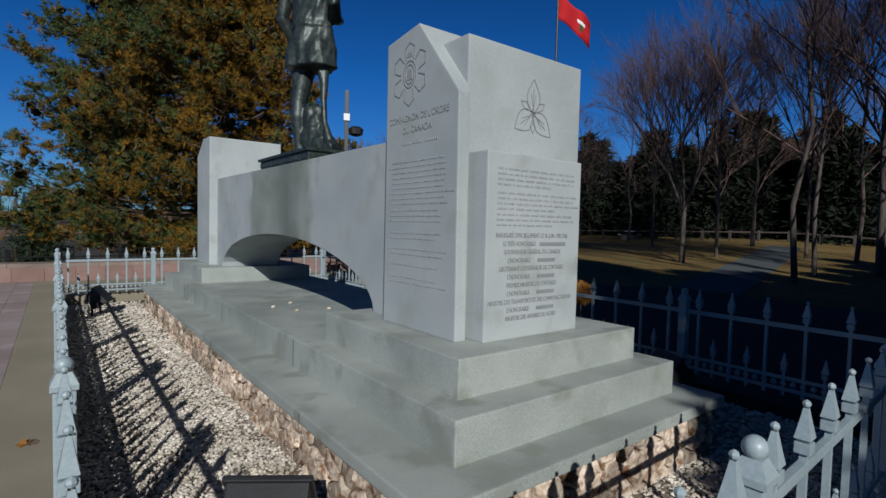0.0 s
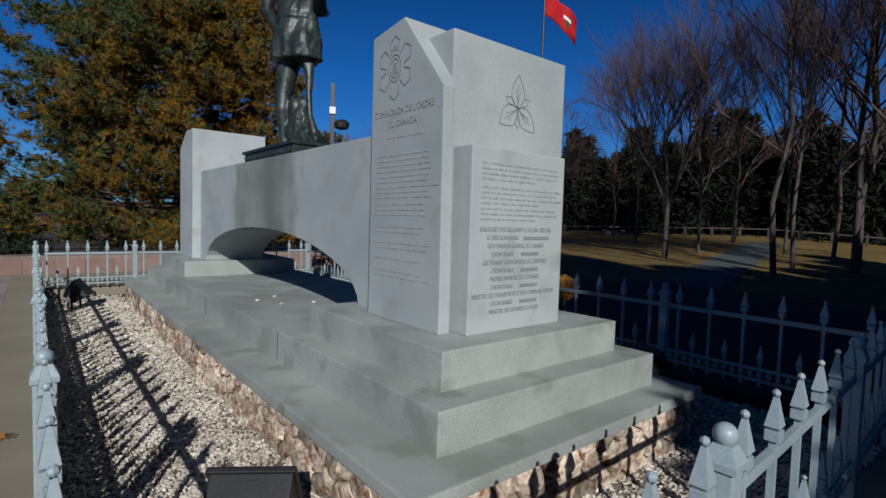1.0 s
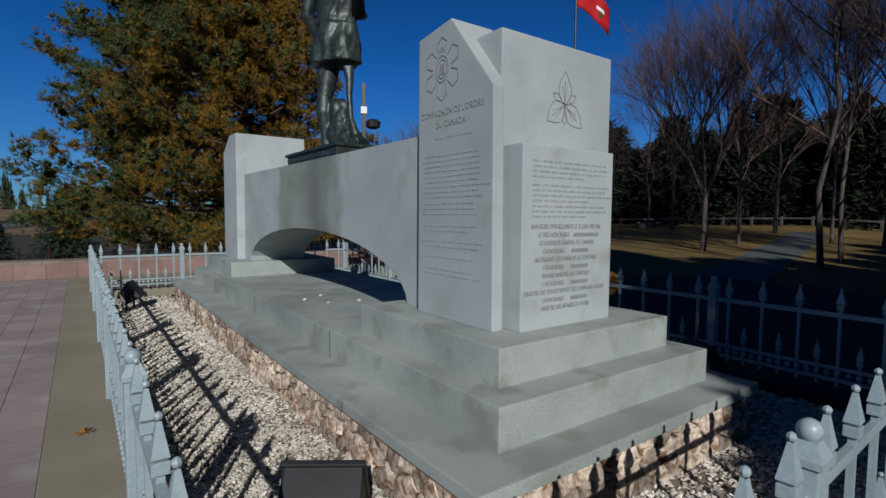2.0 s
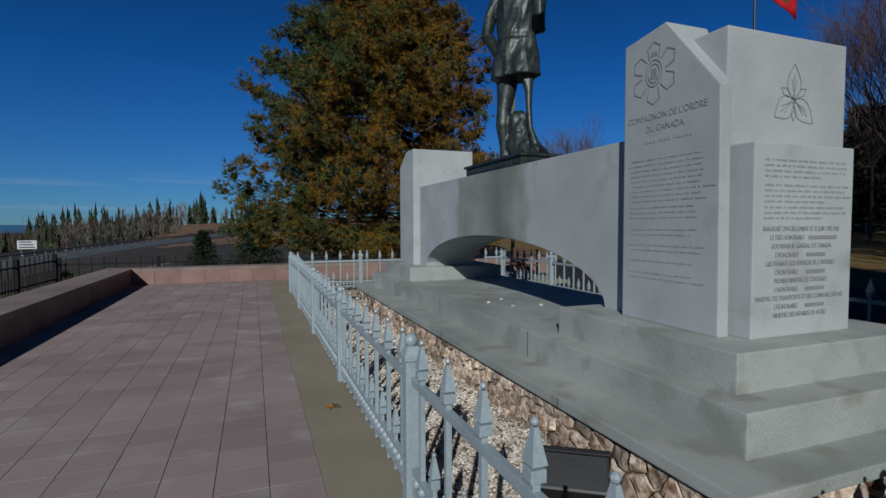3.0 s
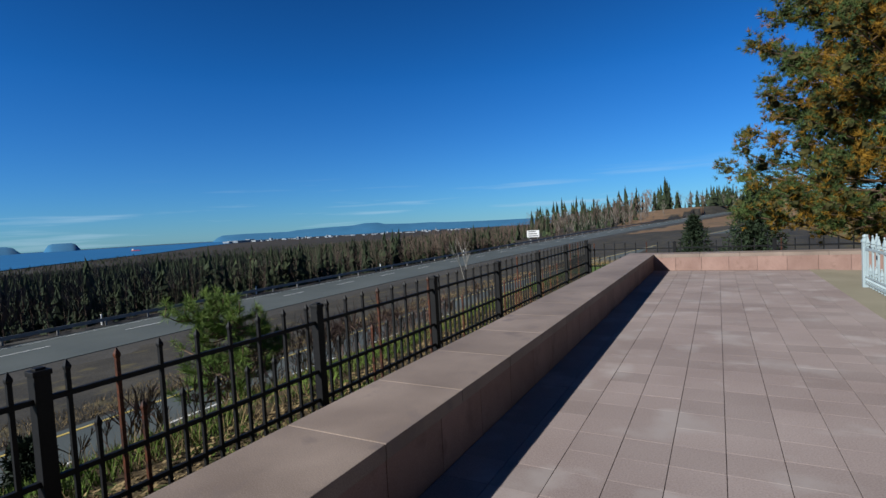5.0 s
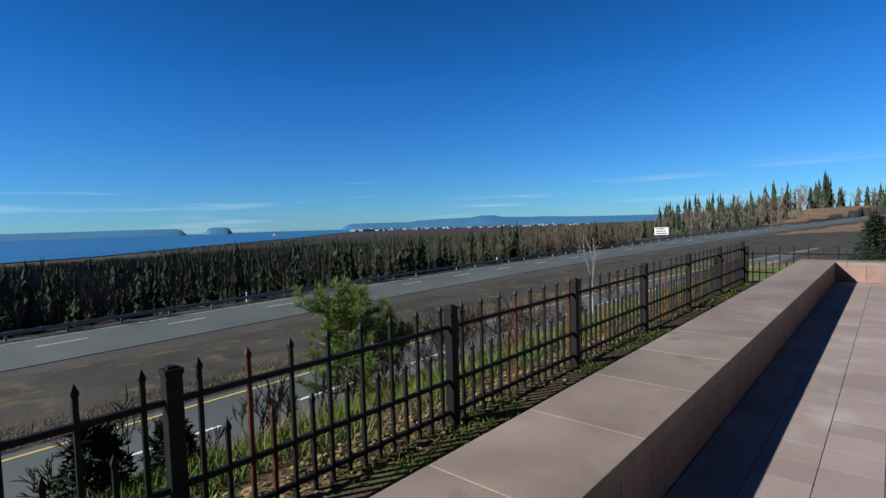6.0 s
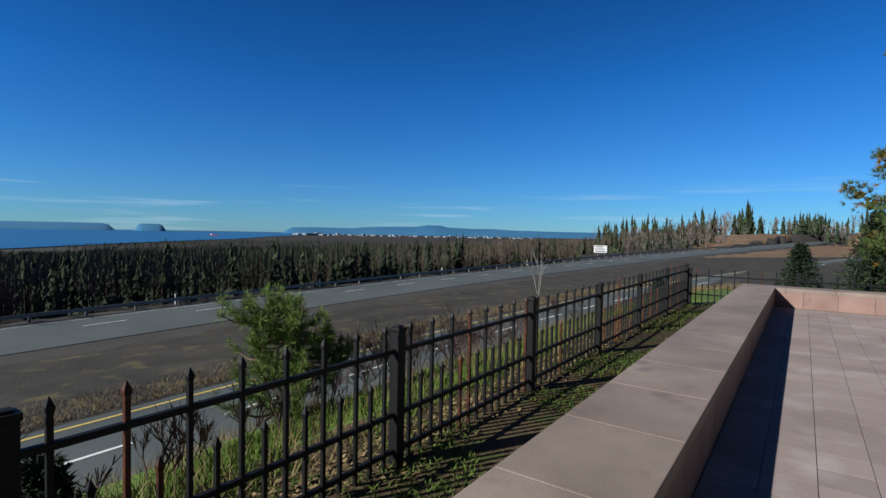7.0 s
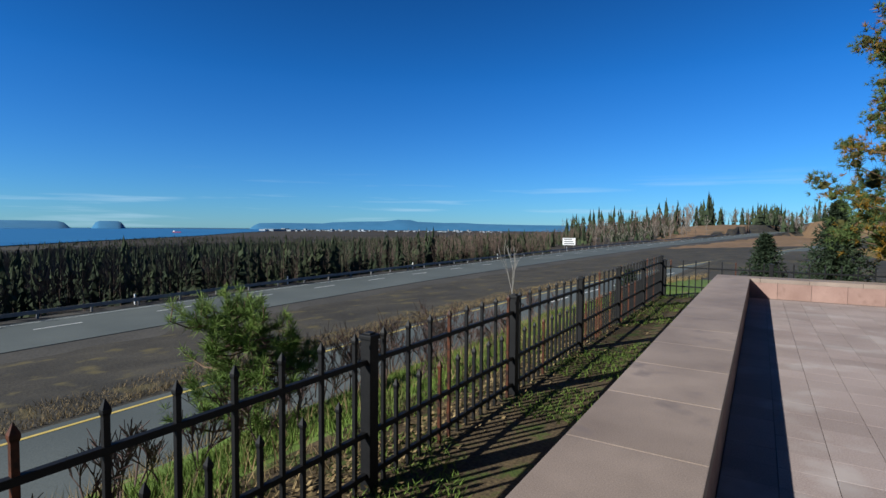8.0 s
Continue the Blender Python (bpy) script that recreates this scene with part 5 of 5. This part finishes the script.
def hill_place(h0, h1):
    def place(rnd):
        az, d = radians(rnd.uniform(-18.6, 6)), rnd.uniform(345, 420)
        return -3.7 + d * math.sin(az), 2.2 + d * math.cos(az), rnd.uniform(h0, h1) * (1.15 if az < radians(-4) else 0.75)
    return place


far_wood("hill_spruces", 200, hill_place(9, 20), FAR_SPRUCE, True, "pointed spruces on the hill beside the highway", 5)
PALE = mat("far_pale_birch", (0.07, 0.058, 0.05), (0.14, 0.12, 0.105), 0.5, 0.05, 0.95, 0.0, per_piece=0.25)
far_wood("hill_birches", 150, hill_place(9, 16), PALE, False, "pale leafless birches on the hill", 6)
far_wood("roadside_birches", 26, lambda rnd: (lambda y: (road_x(y) - rnd.uniform(8, 22), y, rnd.uniform(6, 10)))(rnd.uniform(150, 250)), PALE, False, "pale leafless birches beside the highway", 7)

# lake, islands, far shore and town
shore = [(-100, 900), (-84, 930), (-76, 1000), (-66, 1350), (-58, 1800), (-54, 2500), (-50.5, 3300), (-49, 4800), (-75, 4900), (-110, 4900)]
lake = bmesh.new()
lake.faces.new([lake.verts.new((d * math.sin(radians(a)), d * math.cos(radians(a)), -36)) for a, d in shore])
tagged(part("water", lake, WATER), "wide blue lake below the wooded plain", "lake", kind="structure")


def ridge(name, outline, dist, label):
    """A far hill with real depth: a crest line that falls to both sides."""
    v, f = [], []
    for i, (az, el) in enumerate(outline):
        for d, k in ((dist - 300, 0), (dist, 1), (dist + 300, 0)):
            z = 1.6 + dist * math.tan(radians(el)) if k else -39
            v.append((d * math.sin(radians(az)), d * math.cos(radians(az)), z))
        if i:
            a = 3 * (i - 1)
            f += [(a, a + 3, a + 4, a + 1), (a + 1, a + 4, a + 5, a + 2)]
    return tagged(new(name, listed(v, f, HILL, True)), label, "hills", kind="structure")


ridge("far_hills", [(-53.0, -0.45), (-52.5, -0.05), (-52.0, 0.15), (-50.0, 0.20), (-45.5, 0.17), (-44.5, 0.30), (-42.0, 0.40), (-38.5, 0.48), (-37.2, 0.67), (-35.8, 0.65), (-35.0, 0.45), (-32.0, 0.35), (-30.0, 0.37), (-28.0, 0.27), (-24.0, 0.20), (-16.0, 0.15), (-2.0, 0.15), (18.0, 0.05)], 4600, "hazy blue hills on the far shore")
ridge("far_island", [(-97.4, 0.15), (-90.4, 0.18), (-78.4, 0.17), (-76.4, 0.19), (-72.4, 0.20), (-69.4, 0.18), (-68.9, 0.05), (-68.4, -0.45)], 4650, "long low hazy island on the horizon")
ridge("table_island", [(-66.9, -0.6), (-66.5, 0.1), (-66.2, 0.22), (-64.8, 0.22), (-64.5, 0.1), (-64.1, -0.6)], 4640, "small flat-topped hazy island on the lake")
town = bmesh.new()
rnd = random.Random(17)
for i in range(110):
    az, d = radians(-49.5 + 24 * rnd.random() ** 1.2), rnd.uniform(3200, 3900)
    x, y, w = d * math.sin(az), d * math.cos(az), rnd.uniform(3, 11)
    box(x - w, y - w, -38, x + w, y + w, -36.5 + rnd.uniform(1.5, 5) + (8 if rnd.random() < 0.08 else 0), 0, town)
for az, d, w, h in ((-51.4, 3240, 26, 9), (-50.5, 3250, 46, 11), (-49.4, 3300, 18, 15), (-48.8, 3260, 34, 8)):
    x, y = d * math.sin(radians(az)), d * math.cos(radians(az))
    box(x - w, y - w, -38, x + w, y + w, -36 + h, 0, town)
# town walls coloured grey-blue, which paints in the distance haze
HAZY = mat("haze_tinted_walls", (0.15, 0.184, 0.224), (0.286, 0.313, 0.34), 0.05, 0.01, 0.9, 0.0, per_piece=0.3)
tagged(part("town", town, HAZY), "tiny pale buildings of a distant lakeside town", "town", kind="stuff")

ship = thing("cargo_ship", "small red cargo ship on the distant lake", "ship", (2500 * math.sin(radians(-59.8)), 2500 * math.cos(radians(-59.8)), -36.4))
part("hull", box(-18, -3, 0, 18, 3, 3.2, 0.6), RED, ship)
part("deckhouse", box(-16, -2.6, 3.2, -9, 2.6, 8.5, 0.3), WHITE, ship)
ship.rotation_euler = (0, 0, radians(35))

# ---- roadside things ----
STEEL = mat("galvanised_steel", (0.109, 0.109, 0.109), (0.177, 0.177, 0.177), 20, 2, 0.5, 0.1, 0.6)
v, f = [], []
ribbon(lambda y: road_x(y) - ROAD_W - 1.0, lambda y: road_z(y) + 0.72, -120, 330, 4, 0.05, 0.0, 0.32, v, f)
rail = tagged(new("guard_rail", listed(v, f, STEEL)), "dark steel guard rail along the highway's outer edge", "guard rail")
posts = mesh_of(box(-0.08, -0.08, -0.3, 0.08, 0.08, 0.7), STEEL)
for i in range(-18, 80):
    y = i * 4.0
    part("rail_post", posts, None, rail).location = (road_x(y) - ROAD_W - 1.18, y, road_z(y))


def road_sign(x, y, w, h):
    z = ground_z(x, y)
    s = thing("road_sign", "large white rectangular highway sign on two posts", "sign", (x, y, z))
    part("board", box(-w / 2, -0.05, 1.6, w / 2, 0.05, 1.6 + h, 0.02), WHITE, s)
    for k in (-0.35, 0.35):
        part("leg", box(k * w - 0.08, 0.05, -0.3, k * w + 0.08, 0.2, 1.6 + h * 0.9), STEEL, s)
    bm = bmesh.new()
    for k in range(3):
        box(-w * 0.4, -0.06, 1.9 + k * 0.65, w * 0.4 - 0.3 * k, -0.045, 2.15 + k * 0.65, 0, bm)
    part("lines", bm, LAMP_BLACK, s, "unreadable dark lines")
    s.rotation_euler = (0, 0, radians(20))


road_sign(SIGN.x, SIGN.y, 3.7, 2.1)


def marker(x, y, h=0.9):
    tagged(part("marker_post", box(-0.05, -0.05, -0.2, 0.05, 0.05, h, 0.01), WHITE), "small white roadside marker post", "marker post", "roadside markers").location = (x, y, ground_z(x, y))


for y in (28, 46, 70, 95, 125):
    marker(road_x(y) - ROAD_W - 1.9, y, 1.15)


def pylon(x, y, h):
    z = ground_z(x, y)
    v, f = [], []
    for sx, sy in ((-1, -1), (1, -1), (1, 1), (-1, 1)):
        limb(v, f, [Vector((sx * 2.6, sy * 2.6, 0)), Vector((sx * 0.8, sy * 0.8, h * 0.6)), Vector((sx * 0.3, sy * 0.3, h))], [0.16, 0.14, 0.1], 4)
    for k in range(8):
        a, b = k / 8, (k + 1) / 8
        ra, rb = 2.6 - 2.2 * a, 2.6 - 2.2 * b
        for s in (-1, 1):
            limb(v, f, [Vector((-ra, s * ra, h * a)), Vector((rb, s * rb, h * b))], [0.07, 0.07], 3)
            limb(v, f, [Vector((ra, s * ra, h * a)), Vector((-rb, s * rb, h * b))], [0.07, 0.07], 3)
    for zz, w in ((0.72, 5), (0.84, 6), (0.95, 4)):
        limb(v, f, [Vector((-w, 0, h * zz)), Vector((w, 0, h * zz))], [0.13, 0.13], 4)
    tagged(part("power_pylon", listed(v, f, STEEL), None), "grey lattice power pylon on the hill", "pylon").location = (x, y, z)


pylon(-57, 395, 21)
for i, (az, d) in enumerate(((-7.2, 250), (-1.0, 300))):
    x, y = -3.7 + d * math.sin(radians(az)), d * math.cos(radians(az))
    tagged(part("utility_pole", box(-0.12, -0.12, -0.5, 0.12, 0.12, 9.5, 0.03), PINE_BARK), "plain wooden utility pole beside the highway", "pole", "utility poles").location = (x, y, ground_z(x, y))

# ---- lamps, flag and small things near the monument ----
def floodlight(x, y, turn, tilt, w=0.42):
    lamp = thing("floodlight", "black box floodlight on a bracket in the gravel", "floodlight", (x, y, GRAVEL_Z), "floodlights")
    lamp.rotation_euler = (0, 0, radians(turn))
    head = part("housing", prism([(-0.10, -0.15), (0.12, -0.17), (0.15, 0.17), (-0.07, 0.13)], "x", -w / 2, w / 2, 0.015), LAMP_BLACK, lamp)
    head.location, head.rotation_euler = (0, 0, 0.30), (radians(tilt), 0, 0)
    rim = part("rim", box(-w / 2 - 0.015, 0.125, -0.185, w / 2 + 0.015, 0.16, 0.185, 0.008), LAMP_BLACK, lamp)
    rim.location, rim.rotation_euler = (0, 0, 0.30), (radians(tilt), 0, 0)
    for s in (-1, 1):
        part("bracket", box(s * (w / 2 + 0.02) - 0.008, -0.02, 0.0, s * (w / 2 + 0.02) + 0.008, 0.02, 0.34, 0.003), LAMP_BLACK, lamp)
    part("foot", box(-w / 2 - 0.03, -0.06, 0.0, w / 2 + 0.03, 0.06, 0.02, 0.004), LAMP_BLACK, lamp)


floodlight(0.86, 2.66, -34, 35)
floodlight(0.62, 11.6, -110, 40, 0.4)
floodlight(5.2, 2.9, 60, 40, 0.45)


def flag_pole(x, y):
    z = gz(x, y)
    p = thing("flagpole", "dark metal pole flying a red flag", "flagpole", (x, y, z))
    p.scale = (0.62, 0.62, 0.74)
    bm = bmesh.new()
    lathe(bm, [(0.07, 0), (0.06, 4), (0.045, 11.8)], 10)
    part("pole", bm, LAMP_BLACK, p)
    v, f = [], []
    n = 16
    for j in range(9):
        for i in range(n + 1):
            u, w = i / n, j / 8
            v.append((0.05 + 1.45 * u, 0.16 * math.sin(u * 7 + w), 11.4 - 1.15 * u ** 1.1 - 0.95 * w + 0.06 * math.sin(u * 9)))
    for j in range(8):
        for i in range(n):
            a = j * (n + 1) + i
            f.append((a, a + 1, a + n + 2, a + n + 1))
    cloth = listed(v, f, RED, True)
    cloth.materials.append(WHITE)
    cloth.materials.append(NEEDLE)
    for k, poly in enumerate(cloth.polygons):
        i, j = k % n, k // n
        if 9 <= i <= 12:
            poly.material_index = 1 if j == 3 else 2 if j in (4, 5) and 10 <= i <= 11 else 0
    fl = part("flag", cloth, None, p, "red flag with a small white and green shield")
    so = fl.modifiers.new("thick", "SOLIDIFY")
    so.thickness = 0.01
    p.rotation_euler = (0, 0, radians(-40))


flag_pole(11.2, 9.75)


def lamp_post(x, y):
    p = thing("lamp_post", "black pole with a white box and round floodlight", "lamp post", (x, y, gz(x, y)))
    p.scale = (0.66, 0.66, 0.67)
    part("pole", box(-0.13, -0.13, 0, 0.13, 0.13, 11.4, 0.02), LAMP_BLACK, p)
    part("control_box", box(-0.2, -0.22, 9.45, 0.2, 0.2, 9.9, 0.03), WHITE, p, "white metal box")
    bm = bmesh.new()
    lathe(bm, [(0.2, -0.3), (0.45, -0.2), (0.5, 0.15), (0.3, 0.3)], 12, (0.6, -0.1, 8.8))
    part("flood_head", bm, LAMP_BLACK, p)
    p.rotation_euler = (0, 0, radians(-25))


lamp_post(10.1, 20.4)


def park_bench(x, y):
    b = thing("picnic_table", "white-edged wooden picnic table on the lawn", "table", (x, y, gz(x, y)))
    for k in range(4):
        part("plank", box(-1.0, -0.4 + k * 0.2, 0.72, 1.0, -0.22 + k * 0.2, 0.77, 0.01), WHITE, b)
    for s in (-1, 1):
        part("seat", box(-1.0, s * 0.8 - 0.14, 0.42, 1.0, s * 0.8 + 0.14, 0.47, 0.01), WHITE, b)
        part("leg", box(s * 0.7 - 0.05, -0.8, 0.0, s * 0.7 + 0.05, 0.8, 0.42, 0.01), BARK, b)
        part("upright", box(s * 0.7 - 0.05, -0.1, 0.3, s * 0.7 + 0.05, 0.1, 0.73, 0.01), BARK, b)
    b.rotation_euler = (0, 0, radians(35))


park_bench(39.5, 25.2)
low = thing("low_fence", "low dark wooden rail fence at the lawn's edge", "fence")
for i in range(14):
    az = radians(50 + i * 2.4)
    x, y = 47 * math.sin(az), 47 * math.cos(az)
    part("post", box(x - 0.08, y - 0.08, gz(x, y), x + 0.08, y + 0.08, gz(x, y) + 0.9, 0.01), BARK, low)
    if i:
        v, f = [], []
        limb(v, f, [Vector((px, py, gz(px, py) + 0.75)), Vector((x, y, gz(x, y) + 0.75))], [0.06, 0.06], 6)
        part("rail", listed(v, f, BARK), None, low)
    px, py = x, y
path_v, path_f = [], []
for i in range(12):
    x = 15 + i * 2.2
    for s in (-1, 1):
        y = 7.2 + i * 0.55 + s * 1.0
        path_v.append((x, y, east_z(x, y) + 0.03))
    if i:
        path_f.append((2 * i - 2, 2 * i, 2 * i + 1, 2 * i - 1))
tagged(new("footpath", listed(path_v, path_f, ASPHALT)), "pale asphalt footpath across the lawn", "path", kind="structure")
# rust-coloured clipped shrub beside the back fence
rnd = random.Random(44)
v, f, tv, tf = [], [], [], []
limb(tv, tf, [Vector((0, 0, 0)), Vector((0, 0, 0.7))], [0.02, 0.015], 5)
for i in range(420):
    d = Vector((rnd.gauss(0, 1), rnd.gauss(0, 1), rnd.gauss(0, 1))).normalized() * (0.16 * rnd.random() ** 0.3)
    tuft_into(v, f, Vector((0, 0, 0.82)) + d, d.normalized(), 0.06, rnd, 4)
shrub = thing("shrub", "small rust-orange round shrub beside the fence", "shrub", (6.3, 4.9, -0.15))
part("stem", listed(tv, tf, BARK), None, shrub)
RUSTY = mat("rust_leaves", (0.204, 0.0816, 0.0136), (0.306, 0.15, 0.034), 20, 3, 0.8, 0.0, per_piece=0.3)
part("leaves", listed(v, f, RUSTY), None, shrub)
# pale pebbles left on the step
for x, y in ((2.36, 6.11), (2.2, 6.5), (2.5, 6.7), (2.75, 6.05)):
    bm = bmesh.new()
    bmesh.ops.create_icosphere(bm, subdivisions=2, radius=0.03)
    for q in bm.verts:
        q.co *= 1 + 0.3 * noise.noise(q.co * 30 + Vector((x, y, 0)))
        q.co.z *= 0.6
    tagged(part("pebble", bm, GRAVEL), "small white pebble lying on the granite step", "pebble", "pebbles on the step").location = (x, y, STEP2 + 0.014)
leaf = bmesh.new()
for i in range(7):
    a = i * 0.9
    vs = [leaf.verts.new(p) for p in ((0, 0, 0.004), (0.06 * math.cos(a), 0.06 * math.sin(a), 0.012 + 0.01 * (i % 3)), (0.07 * math.cos(a + 0.5), 0.07 * math.sin(a + 0.5), 0.006))]
    leaf.faces.new(vs)
tagged(part("dry_leaf", leaf, RUSTY), "curled dry orange leaf on the concrete strip", "leaf").location = (-0.15, 4.75, 0.0)


def slatted_bench(x, y, turn):
    """A wooden bench with a slatted back on iron legs."""
    b = thing("park_bench", "brown slatted wooden bench behind the white fence", "bench", (x, y, -0.12))
    b.rotation_euler = (0, 0, radians(turn))
    for k in range(4):
        part("seat_slat", box(-0.8, -0.2 + k * 0.11, 0.42, 0.8, -0.11 + k * 0.11, 0.45, 0.006), BENCH_WOOD, b)
        part("back_slat", box(-0.8, 0.26 + 0.02 * k, 0.52 + k * 0.11, 0.8, 0.29 + 0.02 * k, 0.61 + k * 0.11, 0.006), BENCH_WOOD, b)
    for s in (-0.65, 0.65):
        part("leg", box(s - 0.03, -0.18, 0, s + 0.03, -0.12, 0.42, 0.005), BLACK_IRON, b)
        part("back_leg", box(s - 0.03, 0.22, 0, s + 0.03, 0.27, 0.95, 0.005), BLACK_IRON, b)


BENCH_WOOD = mat("weathered_brown_wood", (0.068, 0.0374, 0.0204), (0.15, 0.0884, 0.051), 40, 3, 0.8, 0.3, stretch=(0.2, 1, 1))
slatted_bench(7.5, 15.2, -80)


# ---- paving and gravel, piece by piece ----
PV, PX0 = 0.32, WALL_IN + 0.0
floor = tagged(part("paving_bed", box(PX0, -13.9, -0.1, -0.40, WALL_END, -0.007), JOINT), "pink granite pavers laid in straight rows", "paving", kind="structure")
cols = 11
paver = mesh_of(box(-PV / 2 + 0.0025, -PV / 2 + 0.0006, -0.03, PV / 2 - 0.0025, PV / 2 - 0.0016, 0.0, 0.0012), PAVER)
r = random.Random(11)
far_bm_v, far_bm_f = [], []
for j in range(-43, 51):
    for i in range(cols):
        x = PX0 + (i + 0.5) * PV
        y = 0.15 + j * PV
        if y > WALL_END - 0.1:
            continue
        dz = r.uniform(-0.0008, 0.0006)
        if 1.8 < y < 9.8:
            o = part("paver", paver, None, floor)
            o.location = (x, y, dz)
            o.rotation_euler = (r.uniform(-0.0012, 0.0012), r.uniform(-0.002, 0.002), r.uniform(-0.002, 0.002))
        else:
            b = len(far_bm_v)
            h, g = PV / 2 - 0.0025, PV / 2 - 0.0016
            for zz in (-0.03, dz):
                far_bm_v += [(x - h, y - g, zz), (x + h, y - g, zz), (x + h, y + g, zz), (x - h, y + g, zz)]
            far_bm_f += [(b + 4, b + 5, b + 6, b + 7), (b, b + 1, b + 5, b + 4), (b + 1, b + 2, b + 6, b + 5), (b + 2, b + 3, b + 7, b + 6), (b + 3, b, b + 4, b + 7)]
far = part("far_pavers", listed(far_bm_v, far_bm_f, PAVER), None, floor)
far["kind"] = "stuff"

bed = tagged(part("gravel_bed", box(FENCE_W + 0.03, FENCE_S + 0.03, -0.6, FENCE_E - 0.03, FENCE_N - 0.03, GRAVEL_Z - 0.012), SOIL), "bed of soil under the white gravel", "planting bed", kind="structure")
gv, gf = [], []
r = random.Random(5)
OCT = [(1, 0, 0), (-1, 0, 0), (0, 1, 0), (0, -1, 0), (0, 0, 1), (0, 0, -1)]
OF = [(0, 2, 4), (2, 1, 4), (1, 3, 4), (3, 0, 4), (2, 0, 5), (1, 2, 5), (3, 1, 5), (0, 3, 5)]


def scatter(x0, y0, x1, y1, pitch, size):
    for i in range(int((x1 - x0) * (y1 - y0) / pitch ** 2)):
        x, y = r.uniform(x0, x1), r.uniform(y0, y1)
        if r.random() < 0.35 * max(0, noise.noise((x * 1.6, y * 1.6, 5)) * 2.5):
            continue
        s = size * r.uniform(0.6, 1.5)
        q = Euler((r.uniform(-0.5, 0.5), r.uniform(-0.5, 0.5), r.uniform(0, 6.3))).to_matrix()
        d = (s * r.uniform(0.8, 1.3), s * r.uniform(0.6, 1.0), s * r.uniform(0.35, 0.6))
        b = len(gv)
        z = GRAVEL_Z + r.uniform(-0.012, 0.014)
        for c in OCT:
            p = q @ Vector((c[0] * d[0], c[1] * d[1], c[2] * d[2]))
            gv.append((x + p.x, y + p.y, z + p.z))
        gf.extend([tuple(b + k for k in t) for t in OF])


scatter(FENCE_W + 0.03, FENCE_S, BX0 + 0.1, 7.0, 0.022, 0.018)
scatter(FENCE_W + 0.03, 7.0, BX0 + 0.1, FENCE_N, 0.032, 0.026)
scatter(BX0, FENCE_S + 0.3, FENCE_E, BY0 + 0.1, 0.024, 0.019)
scatter(BX1 - 0.1, BY0, FENCE_E, 9.0, 0.045, 0.03)
tagged(new("gravel", listed(gv, gf, GRAVEL)), "loose white gravel round the monument base", "gravel", kind="stuff")
